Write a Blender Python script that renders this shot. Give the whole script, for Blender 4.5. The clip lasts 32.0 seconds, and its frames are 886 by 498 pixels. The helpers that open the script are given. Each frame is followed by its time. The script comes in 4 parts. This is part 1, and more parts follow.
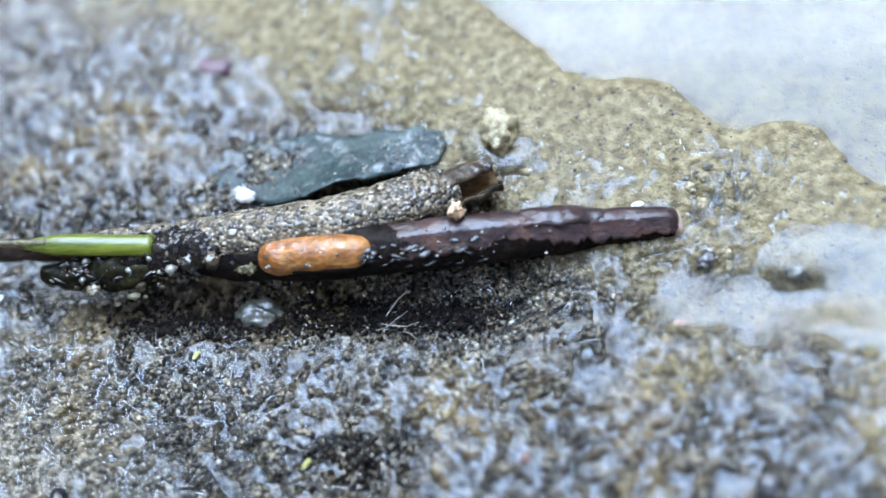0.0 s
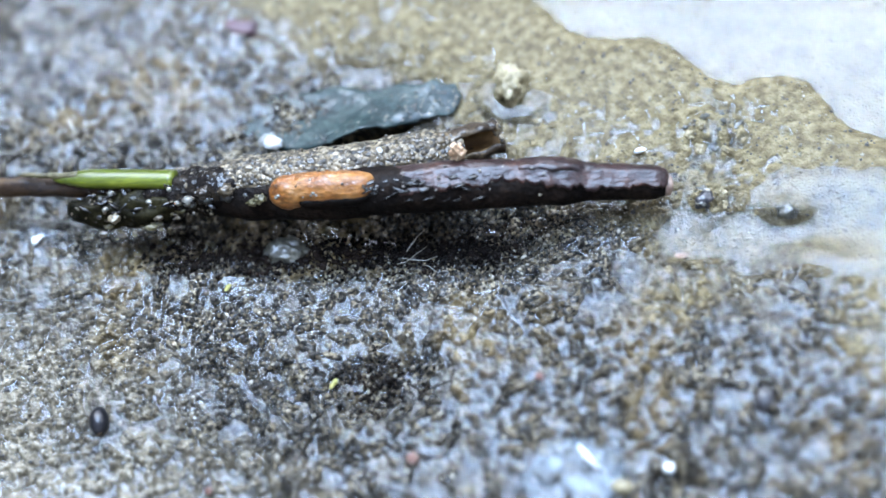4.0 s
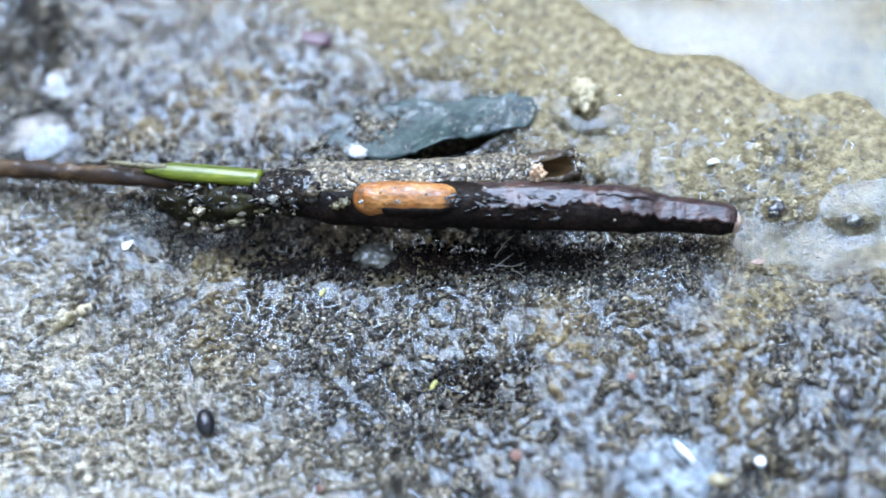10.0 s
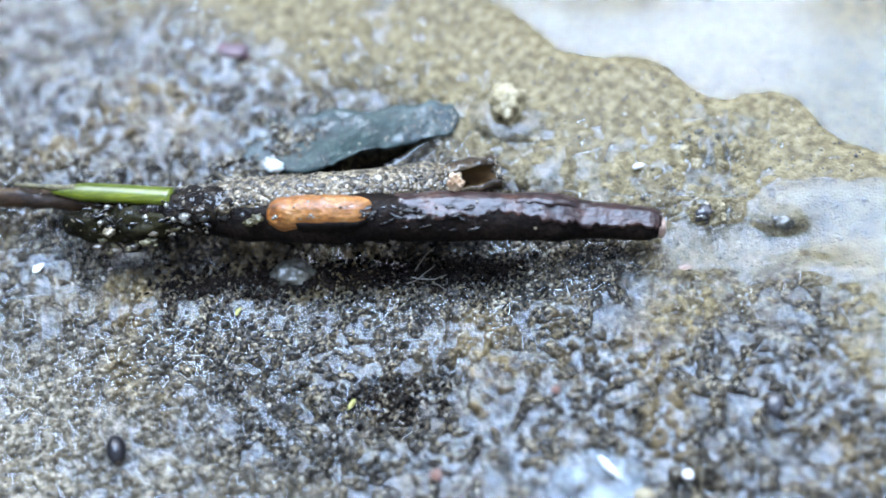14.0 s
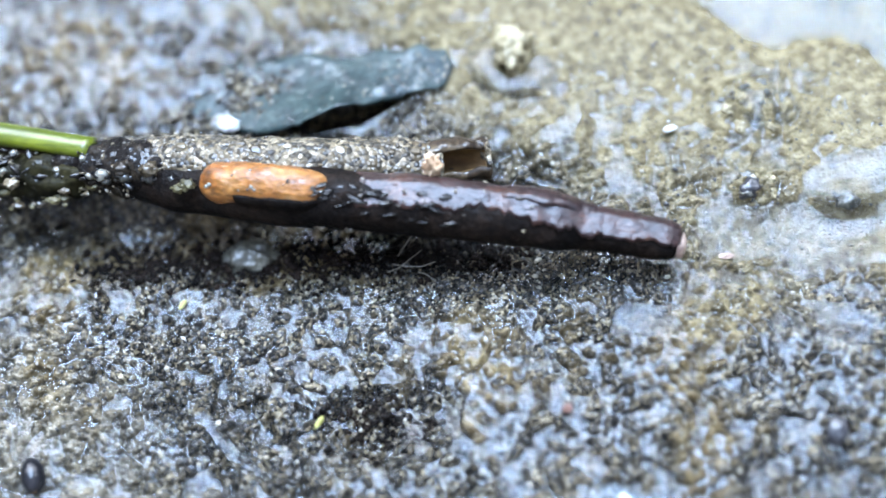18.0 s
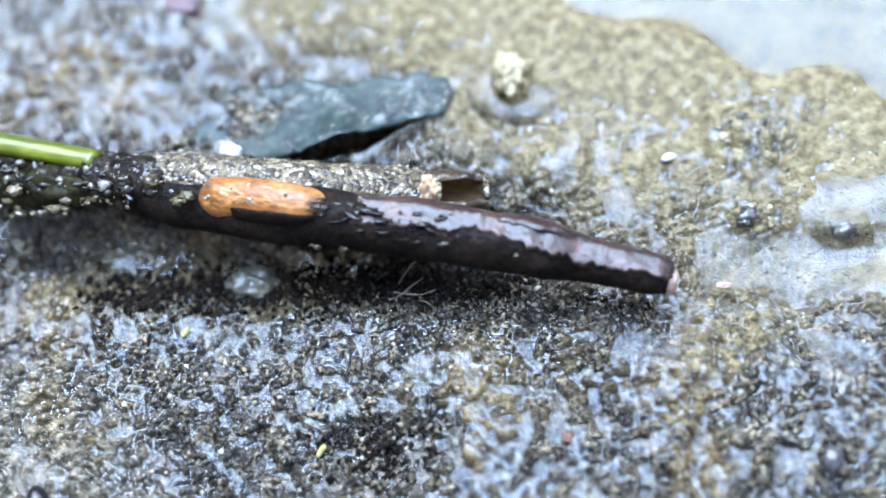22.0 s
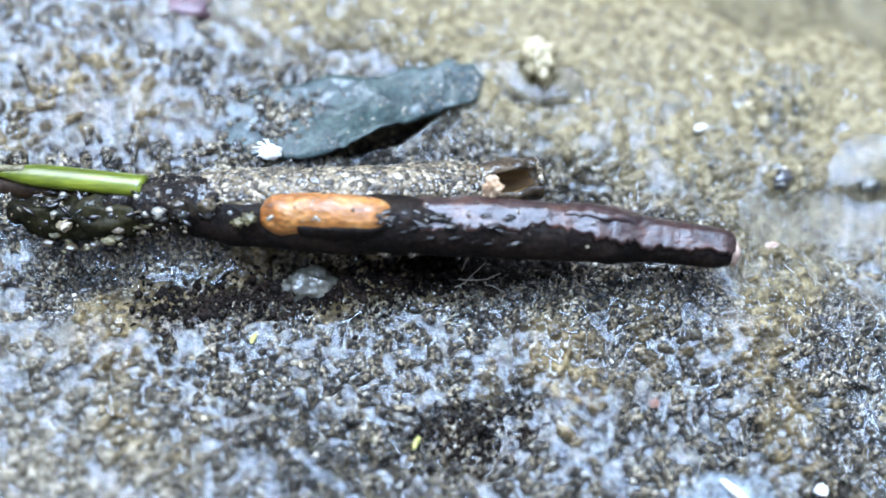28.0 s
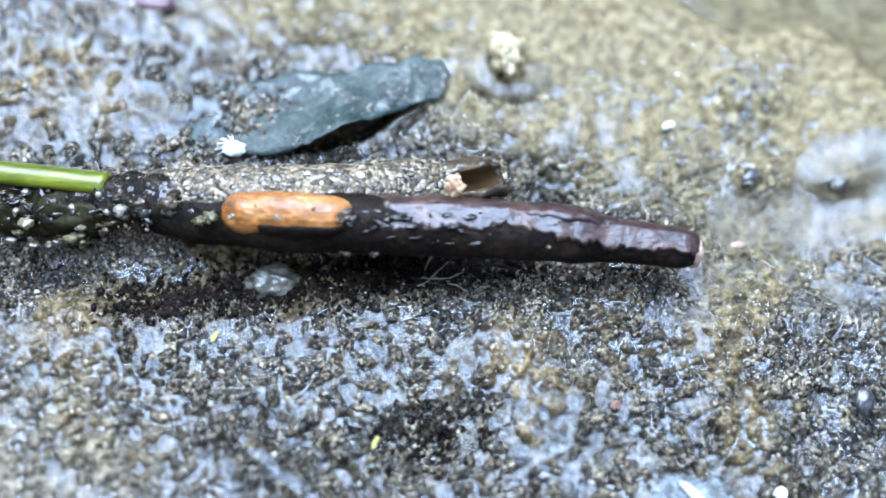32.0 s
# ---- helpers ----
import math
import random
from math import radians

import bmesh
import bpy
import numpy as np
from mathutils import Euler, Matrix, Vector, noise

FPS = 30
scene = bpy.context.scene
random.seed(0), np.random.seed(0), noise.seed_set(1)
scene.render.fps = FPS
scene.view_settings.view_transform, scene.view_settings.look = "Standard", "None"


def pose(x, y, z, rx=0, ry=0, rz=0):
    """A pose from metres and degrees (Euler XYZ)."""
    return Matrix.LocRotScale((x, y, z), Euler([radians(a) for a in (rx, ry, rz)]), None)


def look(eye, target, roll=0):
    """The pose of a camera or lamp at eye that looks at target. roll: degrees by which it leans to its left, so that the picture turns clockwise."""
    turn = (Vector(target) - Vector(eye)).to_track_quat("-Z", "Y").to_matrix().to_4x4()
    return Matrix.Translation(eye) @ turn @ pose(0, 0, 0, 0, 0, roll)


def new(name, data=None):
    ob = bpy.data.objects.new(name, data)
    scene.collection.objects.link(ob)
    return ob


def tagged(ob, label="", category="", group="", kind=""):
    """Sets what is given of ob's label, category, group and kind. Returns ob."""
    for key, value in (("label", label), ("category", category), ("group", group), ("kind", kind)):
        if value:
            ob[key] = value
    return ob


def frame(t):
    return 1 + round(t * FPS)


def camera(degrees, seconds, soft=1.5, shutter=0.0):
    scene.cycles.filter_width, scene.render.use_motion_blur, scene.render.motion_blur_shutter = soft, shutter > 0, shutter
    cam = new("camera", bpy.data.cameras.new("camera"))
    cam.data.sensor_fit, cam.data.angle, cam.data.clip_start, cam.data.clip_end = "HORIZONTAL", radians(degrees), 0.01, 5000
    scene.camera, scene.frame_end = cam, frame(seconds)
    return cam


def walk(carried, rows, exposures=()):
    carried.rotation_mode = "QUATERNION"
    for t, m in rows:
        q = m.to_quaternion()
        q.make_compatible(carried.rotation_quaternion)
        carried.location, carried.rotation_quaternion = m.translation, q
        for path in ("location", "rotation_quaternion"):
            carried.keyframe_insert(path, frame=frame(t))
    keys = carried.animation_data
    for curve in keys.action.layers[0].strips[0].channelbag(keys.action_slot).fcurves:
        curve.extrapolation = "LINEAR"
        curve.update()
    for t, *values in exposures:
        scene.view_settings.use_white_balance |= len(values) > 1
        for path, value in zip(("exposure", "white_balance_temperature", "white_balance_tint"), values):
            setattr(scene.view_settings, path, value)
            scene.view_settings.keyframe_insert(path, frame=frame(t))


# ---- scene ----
cam = camera(36.0, 32.0, soft=1.6)
PATH = [
    (0, (0.01061, -0.02074, 0.05003), (-0.00032, 0.00586, -0.00263), -22.18),
    (0.5, (0.01142, -0.02168, 0.04930), (0.00007, 0.00552, -0.00296), -22.33),
    (1, (0.01037, -0.02358, 0.04916), (-0.00037, 0.00438, -0.00283), -20.36),
    (1.5, (0.01100, -0.02418, 0.04954), (0.00016, 0.00381, -0.00241), -20.48),
    (2, (0.01062, -0.02717, 0.04939), (0.00035, 0.00196, -0.00205), -18.83),
    (2.5, (0.00951, -0.02738, 0.05053), (-0.00003, 0.00140, -0.00124), -17.90),
    (4.5, (0.00816, -0.02665, 0.05213), (-0.00075, 0.00171, 0.00001), -17.43),
    (5, (0.00645, -0.02675, 0.05278), (-0.00160, 0.00149, 0.00046), -16.01),
    (5.5, (0.00469, -0.02638, 0.05451), (-0.00245, 0.00124, 0.00173), -14.89),
    (6, (0.00293, -0.02772, 0.05386), (-0.00323, 0.00071, 0.00138), -12.69),
    (6.5, (0.00483, -0.02861, 0.05405), (-0.00240, 0.00023, 0.00194), -14.47),
    (7, (0.00344, -0.02716, 0.05503), (-0.00306, 0.00091, 0.00240), -13.47),
    (7.5, (0.00239, -0.02896, 0.05474), (-0.00350, -0.00021, 0.00241), -12.24),
    (8, (0.00291, -0.02887, 0.05490), (-0.00327, -0.00015, 0.00259), -12.77),
    (8.5, (0.00200, -0.03064, 0.05471), (-0.00346, -0.00124, 0.00269), -11.35),
    (9, (0.00141, -0.03074, 0.05476), (-0.00373, -0.00136, 0.00270), -10.96),
    (9.5, (0.00263, -0.02840, 0.05593), (-0.00324, -0.00014, 0.00332), -12.55),
    (10, (0.00081, -0.02757, 0.05593), (-0.00415, 0.00044, 0.00310), -10.96),
    (10.5, (0.00060, -0.02703, 0.05543), (-0.00430, 0.00089, 0.00255), -10.89),
    (11, (0.00215, -0.02534, 0.05613), (-0.00349, 0.00173, 0.00288), -12.59),
    (11.5, (0.00198, -0.02429, 0.05614), (-0.00322, 0.00227, 0.00260), -12.03),
    (12, (0.00170, -0.02558, 0.05597), (-0.00319, 0.00167, 0.00274), -11.41),
    (12.5, (0.00399, -0.02552, 0.05595), (-0.00198, 0.00166, 0.00280), -13.40),
    (13, (0.00271, -0.02585, 0.05472), (-0.00242, 0.00195, 0.00181), -11.81),
    (13.5, (0.00569, -0.02826, 0.05339), (-0.00006, 0.00108, 0.00137), -13.51),
    (14, (0.00410, -0.02671, 0.05386), (-0.00064, 0.00184, 0.00130), -11.98),
    (14.5, (0.00219, -0.02698, 0.05133), (-0.00153, 0.00217, -0.00098), -9.89),
    (16.5, (0.00113, -0.01810, 0.04503), (-0.00242, 0.00634, -0.00965), -10.38),
    (17, (0.00240, -0.01783, 0.04515), (-0.00193, 0.00661, -0.00948), -12.12),
    (17.5, (0.00203, -0.01841, 0.04507), (-0.00180, 0.00615, -0.00954), -10.93),
    (18, (0.00370, -0.01917, 0.04554), (-0.00114, 0.00577, -0.00881), -12.99),
    (18.5, (0.00293, -0.01770, 0.04606), (-0.00142, 0.00656, -0.00865), -12.38),
    (19, (0.00275, -0.01889, 0.04601), (-0.00159, 0.00586, -0.00847), -12.09),
    (19.5, (0.00389, -0.01879, 0.04603), (-0.00126, 0.00594, -0.00839), -13.76),
    (20, (0.00298, -0.01882, 0.04596), (-0.00165, 0.00591, -0.00851), -12.58),
    (20.5, (0.00341, -0.01939, 0.04633), (-0.00124, 0.00541, -0.00811), -12.76),
    (21, (0.00386, -0.01778, 0.04671), (-0.00115, 0.00647, -0.00794), -13.59),
    (21.5, (0.00250, -0.01806, 0.04638), (-0.00144, 0.00616, -0.00837), -11.22),
    (22, (0.00348, -0.01779, 0.04668), (-0.00101, 0.00642, -0.00803), -12.51),
    (22.5, (0.00355, -0.01850, 0.04614), (-0.00079, 0.00613, -0.00840), -11.98),
    (23, (0.00040, -0.01736, 0.04687), (-0.00225, 0.00612, -0.00828), -8.52),
    (23.5, (-0.00059, -0.01859, 0.04654), (-0.00001, 0.00525, -0.00852), -3.87),
    (24, (-0.00561, -0.01775, 0.04643), (-0.00219, 0.00576, -0.00867), 0.68),
    (24.5, (-0.00444, -0.01718, 0.04747), (-0.00182, 0.00642, -0.00763), -1.86),
    (25, (-0.00346, -0.01875, 0.04754), (-0.00136, 0.00573, -0.00720), -3.25),
    (25.5, (-0.00477, -0.01812, 0.04744), (-0.00177, 0.00622, -0.00733), -1.48),
    (27.5, (-0.00892, -0.01724, 0.04677), (-0.00189, 0.00630, -0.00796), 7.67),
    (28, (-0.00818, -0.01760, 0.04680), (-0.00166, 0.00596, -0.00799), 6.50),
    (28.5, (-0.00715, -0.01788, 0.04693), (-0.00117, 0.00574, -0.00790), 5.31),
    (29, (-0.00719, -0.01738, 0.04711), (-0.00124, 0.00588, -0.00788), 5.45),
    (29.5, (-0.00637, -0.01669, 0.04764), (-0.00075, 0.00598, -0.00762), 5.28),
    (30, (-0.00550, -0.01604, 0.04837), (-0.00042, 0.00617, -0.00713), 4.37),
    (30.5, (-0.00569, -0.01642, 0.04798), (-0.00068, 0.00596, -0.00746), 4.22),
    (31, (-0.00510, -0.01656, 0.04791), (-0.00044, 0.00580, -0.00757), 3.36),
    (31.5, (-0.00585, -0.01711, 0.04750), (-0.00057, 0.00555, -0.00781), 4.45),
    (32, (-0.00623, -0.01685, 0.04713), (-0.00040, 0.00559, -0.00821), 6.01),
]
walk(cam, [(t, look(eye, target, roll)) for t, eye, target, roll in PATH], exposures=((0.0, 1.32), (5.0, 1.36), (14.5, 1.38), (17.0, 1.56), (32.0, 1.61)))
cam.data.dof.use_dof = True
cam.data.dof.aperture_fstop = 20.0

CM = 0.01   # the plan below is in centimetres

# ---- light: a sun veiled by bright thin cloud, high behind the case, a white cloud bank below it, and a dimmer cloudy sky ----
SUN_DIR = Vector((-0.02, 0.30, 1.0)).normalized()
world = bpy.data.worlds.new("sky")
scene.world = world
world.use_nodes = True
wn, wl = world.node_tree.nodes, world.node_tree.links
wn.clear()
w_out = wn.new("ShaderNodeOutputWorld")
w_bg = wn.new("ShaderNodeBackground")
w_sky = wn.new("ShaderNodeTexSky")
w_sky.sky_type = "NISHITA"
w_sky.sun_disc = False
w_sky.sun_elevation = math.asin(SUN_DIR.z)
w_sky.sun_rotation = math.atan2(SUN_DIR.x, SUN_DIR.y)
w_co = wn.new("ShaderNodeTexCoord")
w_bg.inputs["Strength"].default_value = 0.06


def cloud_noise(scale, low, high):
    no = wn.new("ShaderNodeTexNoise")
    no.inputs["Scale"].default_value, no.inputs["Detail"].default_value, no.inputs["Roughness"].default_value = scale, 6, 0.6
    wl.new(w_co.outputs["Generated"], no.inputs["Vector"])
    return ranged(no.outputs["Fac"], low, high)


def ranged(value, low, high):
    r = wn.new("ShaderNodeMapRange")
    r.interpolation_type = "SMOOTHSTEP"
    r.inputs["From Min"].default_value, r.inputs["From Max"].default_value = low, high
    wl.new(value, r.inputs["Value"])
    return r.outputs["Result"]


def both(a, b):
    m = wn.new("ShaderNodeMath")
    m.operation = "MULTIPLY"
    wl.new(a, m.inputs[0])
    wl.new(b, m.inputs[1])
    return m.outputs["Value"]


def clouded(below, fac, colour):
    mx = wn.new("ShaderNodeMix")
    mx.data_type = "RGBA"
    mx.inputs["B"].default_value = (*colour, 1)
    wl.new(fac, mx.inputs["Factor"])
    wl.new(below, mx.inputs["A"])
    return mx.outputs["Result"]


w_xyz = wn.new("ShaderNodeSeparateXYZ")
wl.new(w_co.outputs["Generated"], w_xyz.inputs["Vector"])
w_thin = clouded(w_sky.outputs["Color"], cloud_noise(2.6, 0.44, 0.60), (9.0, 10.0, 12.0))
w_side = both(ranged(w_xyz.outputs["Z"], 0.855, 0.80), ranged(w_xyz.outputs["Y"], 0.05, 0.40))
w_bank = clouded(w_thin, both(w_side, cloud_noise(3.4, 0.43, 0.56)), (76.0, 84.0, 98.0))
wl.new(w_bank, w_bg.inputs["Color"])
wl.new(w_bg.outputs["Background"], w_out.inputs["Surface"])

sun = new("sun", bpy.data.lights.new("sun", "SUN"))
sun.data.energy = 3.9
sun.data.angle = radians(46)
sun.data.color = (0.485, 0.68, 1.0)
sun.matrix_world = look(SUN_DIR * 2, (0, 0, 0))


# ---- materials ----
def material(name, colours, scale, rough=0.5, grain=0.0, bump=0.0, bump_scale=0.0, coat=0.0, coat_rough=0.05,
             spread=(0.3, 0.7), island=0.0, random_tone=0.0, sss=0.0, specular=0.5, coat_ior=1.5, bump2=0.0, bump2_scale=0.0, stretch=1.0, cells=0.0, cell_scale=3000.0, wet=0.0, wet_low=0.48, film=False):
    """A surface whose colour runs through the given colours by noise of that scale (1/m), with grain and relief; wet: patches of water film of that scale; film: its coat is smooth water."""
    m = bpy.data.materials.new(name)
    m.use_nodes = True
    n, l = m.node_tree.nodes, m.node_tree.links
    b = n["Principled BSDF"]
    co = n.new("ShaderNodeTexCoord")
    no = n.new("ShaderNodeTexNoise")
    no.inputs["Scale"].default_value, no.inputs["Detail"].default_value = scale, 6
    no.inputs["Roughness"].default_value = 0.62
    place = co.outputs["Object"]
    if stretch != 1.0:
        mapping = n.new("ShaderNodeMapping")
        mapping.inputs["Scale"].default_value = (1 / stretch, 1, 1)
        l.new(place, mapping.inputs["Vector"])
        place = mapping.outputs["Vector"]
    l.new(place, no.inputs["Vector"])
    ra = n.new("ShaderNodeValToRGB")
    el = ra.color_ramp.elements
    while len(el) < len(colours):
        el.new(0.5)
    for i, c in enumerate(colours):
        el[i].position = spread[0] + (spread[1] - spread[0]) * i / max(1, len(colours) - 1)
        el[i].color = (*c, 1)
    fac = no.outputs["Fac"]
    if island or random_tone:
        if island:
            rnd = n.new("ShaderNodeNewGeometry").outputs["Random Per Island"]
        else:
            rnd = n.new("ShaderNodeObjectInfo").outputs["Random"]
        mx = n.new("ShaderNodeMix")
        mx.inputs["Factor"].default_value = island or random_tone
        l.new(no.outputs["Fac"], mx.inputs["A"])
        l.new(rnd, mx.inputs["B"])
        fac = mx.outputs["Result"]
    vor = None
    if cells:
        vor = n.new("ShaderNodeTexVoronoi")
        vor.inputs["Scale"].default_value = cell_scale
        l.new(place, vor.inputs["Vector"])
        tone = n.new("ShaderNodeSeparateColor")
        l.new(vor.outputs["Color"], tone.inputs["Color"])
        mc = n.new("ShaderNodeMix")
        mc.inputs["Factor"].default_value = cells
        l.new(fac, mc.inputs["A"])
        l.new(tone.outputs["Red"], mc.inputs["B"])
        fac = mc.outputs["Result"]
    l.new(fac, ra.inputs["Fac"])
    col = ra.outputs["Color"]
    if grain:
        g = n.new("ShaderNodeTexNoise")
        g.inputs["Scale"].default_value, g.inputs["Detail"].default_value = scale * 9, 3
        l.new(place, g.inputs["Vector"])
        mp = n.new("ShaderNodeMapRange")
        mp.inputs["From Min"].default_value, mp.inputs["From Max"].default_value = 0.3, 0.7
        mp.inputs["To Min"].default_value, mp.inputs["To Max"].default_value = 1 - grain, 1 + grain
        l.new(g.outputs["Fac"], mp.inputs["Value"])
        mu = n.new("ShaderNodeMix")
        mu.data_type, mu.blend_type = "RGBA", "MULTIPLY"
        mu.inputs["Factor"].default_value = 1
        l.new(col, mu.inputs["A"])
        l.new(mp.outputs["Result"], mu.inputs["B"])
        col = mu.outputs["Result"]
    l.new(col, b.inputs["Base Color"])
    b.inputs["Roughness"].default_value = rough
    b.inputs["Specular IOR Level"].default_value = specular
    b.inputs["Coat Weight"].default_value = coat
    b.inputs["Coat Roughness"].default_value = coat_rough
    b.inputs["Coat IOR"].default_value = coat_ior
    if wet:
        wn_ = n.new("ShaderNodeTexNoise")
        wn_.inputs["Scale"].default_value, wn_.inputs["Detail"].default_value = wet, 3
        wr = n.new("ShaderNodeMapRange")
        wr.inputs["From Min"].default_value, wr.inputs["From Max"].default_value = wet_low, wet_low + 0.04
        wr.inputs["To Min"].default_value, wr.inputs["To Max"].default_value = 0.05 * coat, coat
        l.new(co.outputs["Object"], wn_.inputs["Vector"])
        l.new(wn_.outputs["Fac"], wr.inputs["Value"])
        l.new(wr.outputs["Result"], b.inputs["Coat Weight"])
    if sss:
        b.inputs["Subsurface Weight"].default_value = sss
        b.inputs["Subsurface Radius"].default_value = (0.0006, 0.0004, 0.0003)
        b.inputs["Subsurface Scale"].default_value = 1.0
    last = None
    if vor:
        last = n.new("ShaderNodeBump")
        last.invert = True
        last.inputs["Distance"].default_value = 0.5 / cell_scale
        l.new(vor.outputs["Distance"], last.inputs["Height"])
    for amount, sc in ((bump2, bump2_scale), (bump, bump_scale)):
        if amount:
            bn = n.new("ShaderNodeTexNoise")
            bn.inputs["Scale"].default_value, bn.inputs["Detail"].default_value = sc, 4
            l.new(place, bn.inputs["Vector"])
            bu = n.new("ShaderNodeBump")
            bu.inputs["Strength"].default_value = 1.0
            bu.inputs["Distance"].default_value = amount
            l.new(bn.outputs["Fac"], bu.inputs["Height"])
            if last:
                l.new(last.outputs["Normal"], bu.inputs["Normal"])
            last = bu
    if last:
        l.new(last.outputs["Normal"], b.inputs["Normal"])
        if not film:
            l.new(last.outputs["Normal"], b.inputs["Coat Normal"])
    return m


def water_material(name, tint, ior=1.5, rough=0.02, bump=0.0, scale=400.0):
    """Clear water: light passes, and the surface mirrors the sky by the Fresnel law."""
    m = bpy.data.materials.new(name)
    m.use_nodes = True
    n, l = m.node_tree.nodes, m.node_tree.links
    n.clear()
    out = n.new("ShaderNodeOutputMaterial")
    mix = n.new("ShaderNodeMixShader")
    tr = n.new("ShaderNodeBsdfTransparent")
    tr.inputs["Color"].default_value = (*tint, 1)
    gl = n.new("ShaderNodeBsdfGlossy")
    gl.inputs["Roughness"].default_value = rough
    fr = n.new("ShaderNodeFresnel")
    fr.inputs["IOR"].default_value = ior
    if bump:
        co = n.new("ShaderNodeTexCoord")
        no = n.new("ShaderNodeTexNoise")
        no.inputs["Scale"].default_value, no.inputs["Detail"].default_value = scale, 3
        bu = n.new("ShaderNodeBump")
        bu.inputs["Distance"].default_value = bump
        l.new(co.outputs["Object"], no.inputs["Vector"])
        l.new(no.outputs["Fac"], bu.inputs["Height"])
        l.new(bu.outputs["Normal"], gl.inputs["Normal"])
        l.new(bu.outputs["Normal"], fr.inputs["Normal"])
    l.new(fr.outputs["Fac"], mix.inputs["Fac"])
    l.new(tr.outputs["BSDF"], mix.inputs[1])
    l.new(gl.outputs["BSDF"], mix.inputs[2])
    l.new(mix.outputs["Shader"], out.inputs["Surface"])
    return m


SILT = material("wet_silt", [(0.004, 0.0032, 0.0026), (0.022, 0.017, 0.010), (0.074, 0.056, 0.032), (0.21, 0.167, 0.10), (0.52, 0.45, 0.33)], 800, rough=0.6, specular=0.2,
                grain=0.6, bump=0.00010, bump_scale=8000, coat=0.68, coat_rough=0.07, film=True, spread=(0.41, 0.80), bump2=0.00012, bump2_scale=2600, cells=0.34, cell_scale=8200)
SILT_PALE = [(0.070, 0.056, 0.037), (0.190, 0.155, 0.102), (0.40, 0.345, 0.255)]
SILT_OCHRE = [(0.035, 0.023, 0.008), (0.115, 0.078, 0.030), (0.24, 0.178, 0.085)]
SILT_FINE = [(0.095, 0.072, 0.034), (0.165, 0.128, 0.064), (0.25, 0.203, 0.112)]


def silted(m, colours, ax, ay, lo, hi, ragged=0.020, film=None):
    """Adds a drift of other silt beyond a slanting, ragged border: ax * x + ay * y between lo and hi; film: how much water coats it."""
    n, l = m.node_tree.nodes, m.node_tree.links
    b = n["Principled BSDF"]
    before = b.inputs["Base Color"].links[0].from_socket
    co = n.new("ShaderNodeTexCoord")
    sx = n.new("ShaderNodeSeparateXYZ")
    l.new(co.outputs["Object"], sx.inputs["Vector"])
    wave = n.new("ShaderNodeTexNoise")
    wave.inputs["Scale"].default_value, wave.inputs["Detail"].default_value = 160, 5
    l.new(co.outputs["Object"], wave.inputs["Vector"])
    first = n.new("ShaderNodeMath")
    first.operation = "MULTIPLY"
    first.inputs[1].default_value = ax
    l.new(sx.outputs["X"], first.inputs[0])
    a = n.new("ShaderNodeMath")
    a.operation = "MULTIPLY_ADD"
    a.inputs[1].default_value = ay
    l.new(sx.outputs["Y"], a.inputs[0])
    l.new(first.outputs["Value"], a.inputs[2])
    c = n.new("ShaderNodeMath")
    c.operation = "MULTIPLY_ADD"
    c.inputs[1].default_value = ragged
    l.new(wave.outputs["Fac"], c.inputs[0])
    l.new(a.outputs["Value"], c.inputs[2])
    r = n.new("ShaderNodeMapRange")
    r.interpolation_type = "SMOOTHSTEP"
    r.inputs["From Min"].default_value, r.inputs["From Max"].default_value = lo, hi
    l.new(c.outputs["Value"], r.inputs["Value"])
    tone = n.new("ShaderNodeTexNoise")
    tone.inputs["Scale"].default_value, tone.inputs["Detail"].default_value = 2000, 7
    l.new(co.outputs["Object"], tone.inputs["Vector"])
    ra = n.new("ShaderNodeValToRGB")
    el = ra.color_ramp.elements
    el.new(0.5)
    for k, col in enumerate(colours):
        el[k].position, el[k].color = 0.34 + 0.16 * k, (*col, 1)
    l.new(tone.outputs["Fac"], ra.inputs["Fac"])
    mx = n.new("ShaderNodeMix")
    mx.data_type = "RGBA"
    l.new(r.outputs["Result"], mx.inputs["Factor"])
    l.new(before, mx.inputs["A"])
    l.new(ra.outputs["Color"], mx.inputs["B"])
    l.new(mx.outputs["Result"], b.inputs["Base Color"])
    if film is not None:
        cw = n.new("ShaderNodeMix")
        cw.inputs["A"].default_value, cw.inputs["B"].default_value = b.inputs["Coat Weight"].default_value, film
        l.new(r.outputs["Result"], cw.inputs["Factor"])
        l.new(cw.outputs["Result"], b.inputs["Coat Weight"])
    return m


silted(SILT, SILT_PALE, -0.64, -0.77, 0.0185, 0.028)
silted(SILT, SILT_OCHRE, 0.0, 0.0, 0.0108, 0.0130)
silted(SILT, SILT_FINE, 0.6, 1.0, 0.0145, 0.0215, film=0.10)
POOL = water_material("pool_water", (0.95, 0.95, 0.94), ior=1.40, rough=0.04, bump=0.00001, scale=500)
WATER = water_material("clear_water", (0.93, 0.94, 0.95), ior=1.46, rough=0.06, bump=0.00012, scale=1900)
DROP = water_material("water_bead", (0.95, 0.96, 0.97), ior=1.6)
GRIT = material("mixed_sand", [(0.012, 0.011, 0.012), (0.03, 0.027, 0.024), (0.09, 0.075, 0.05), (0.2, 0.17, 0.11), (0.42, 0.39, 0.33)], 900,
                rough=0.35, island=0.85, spread=(0.1, 1.0), coat=1.0, coat_rough=0.04, grain=0.2)
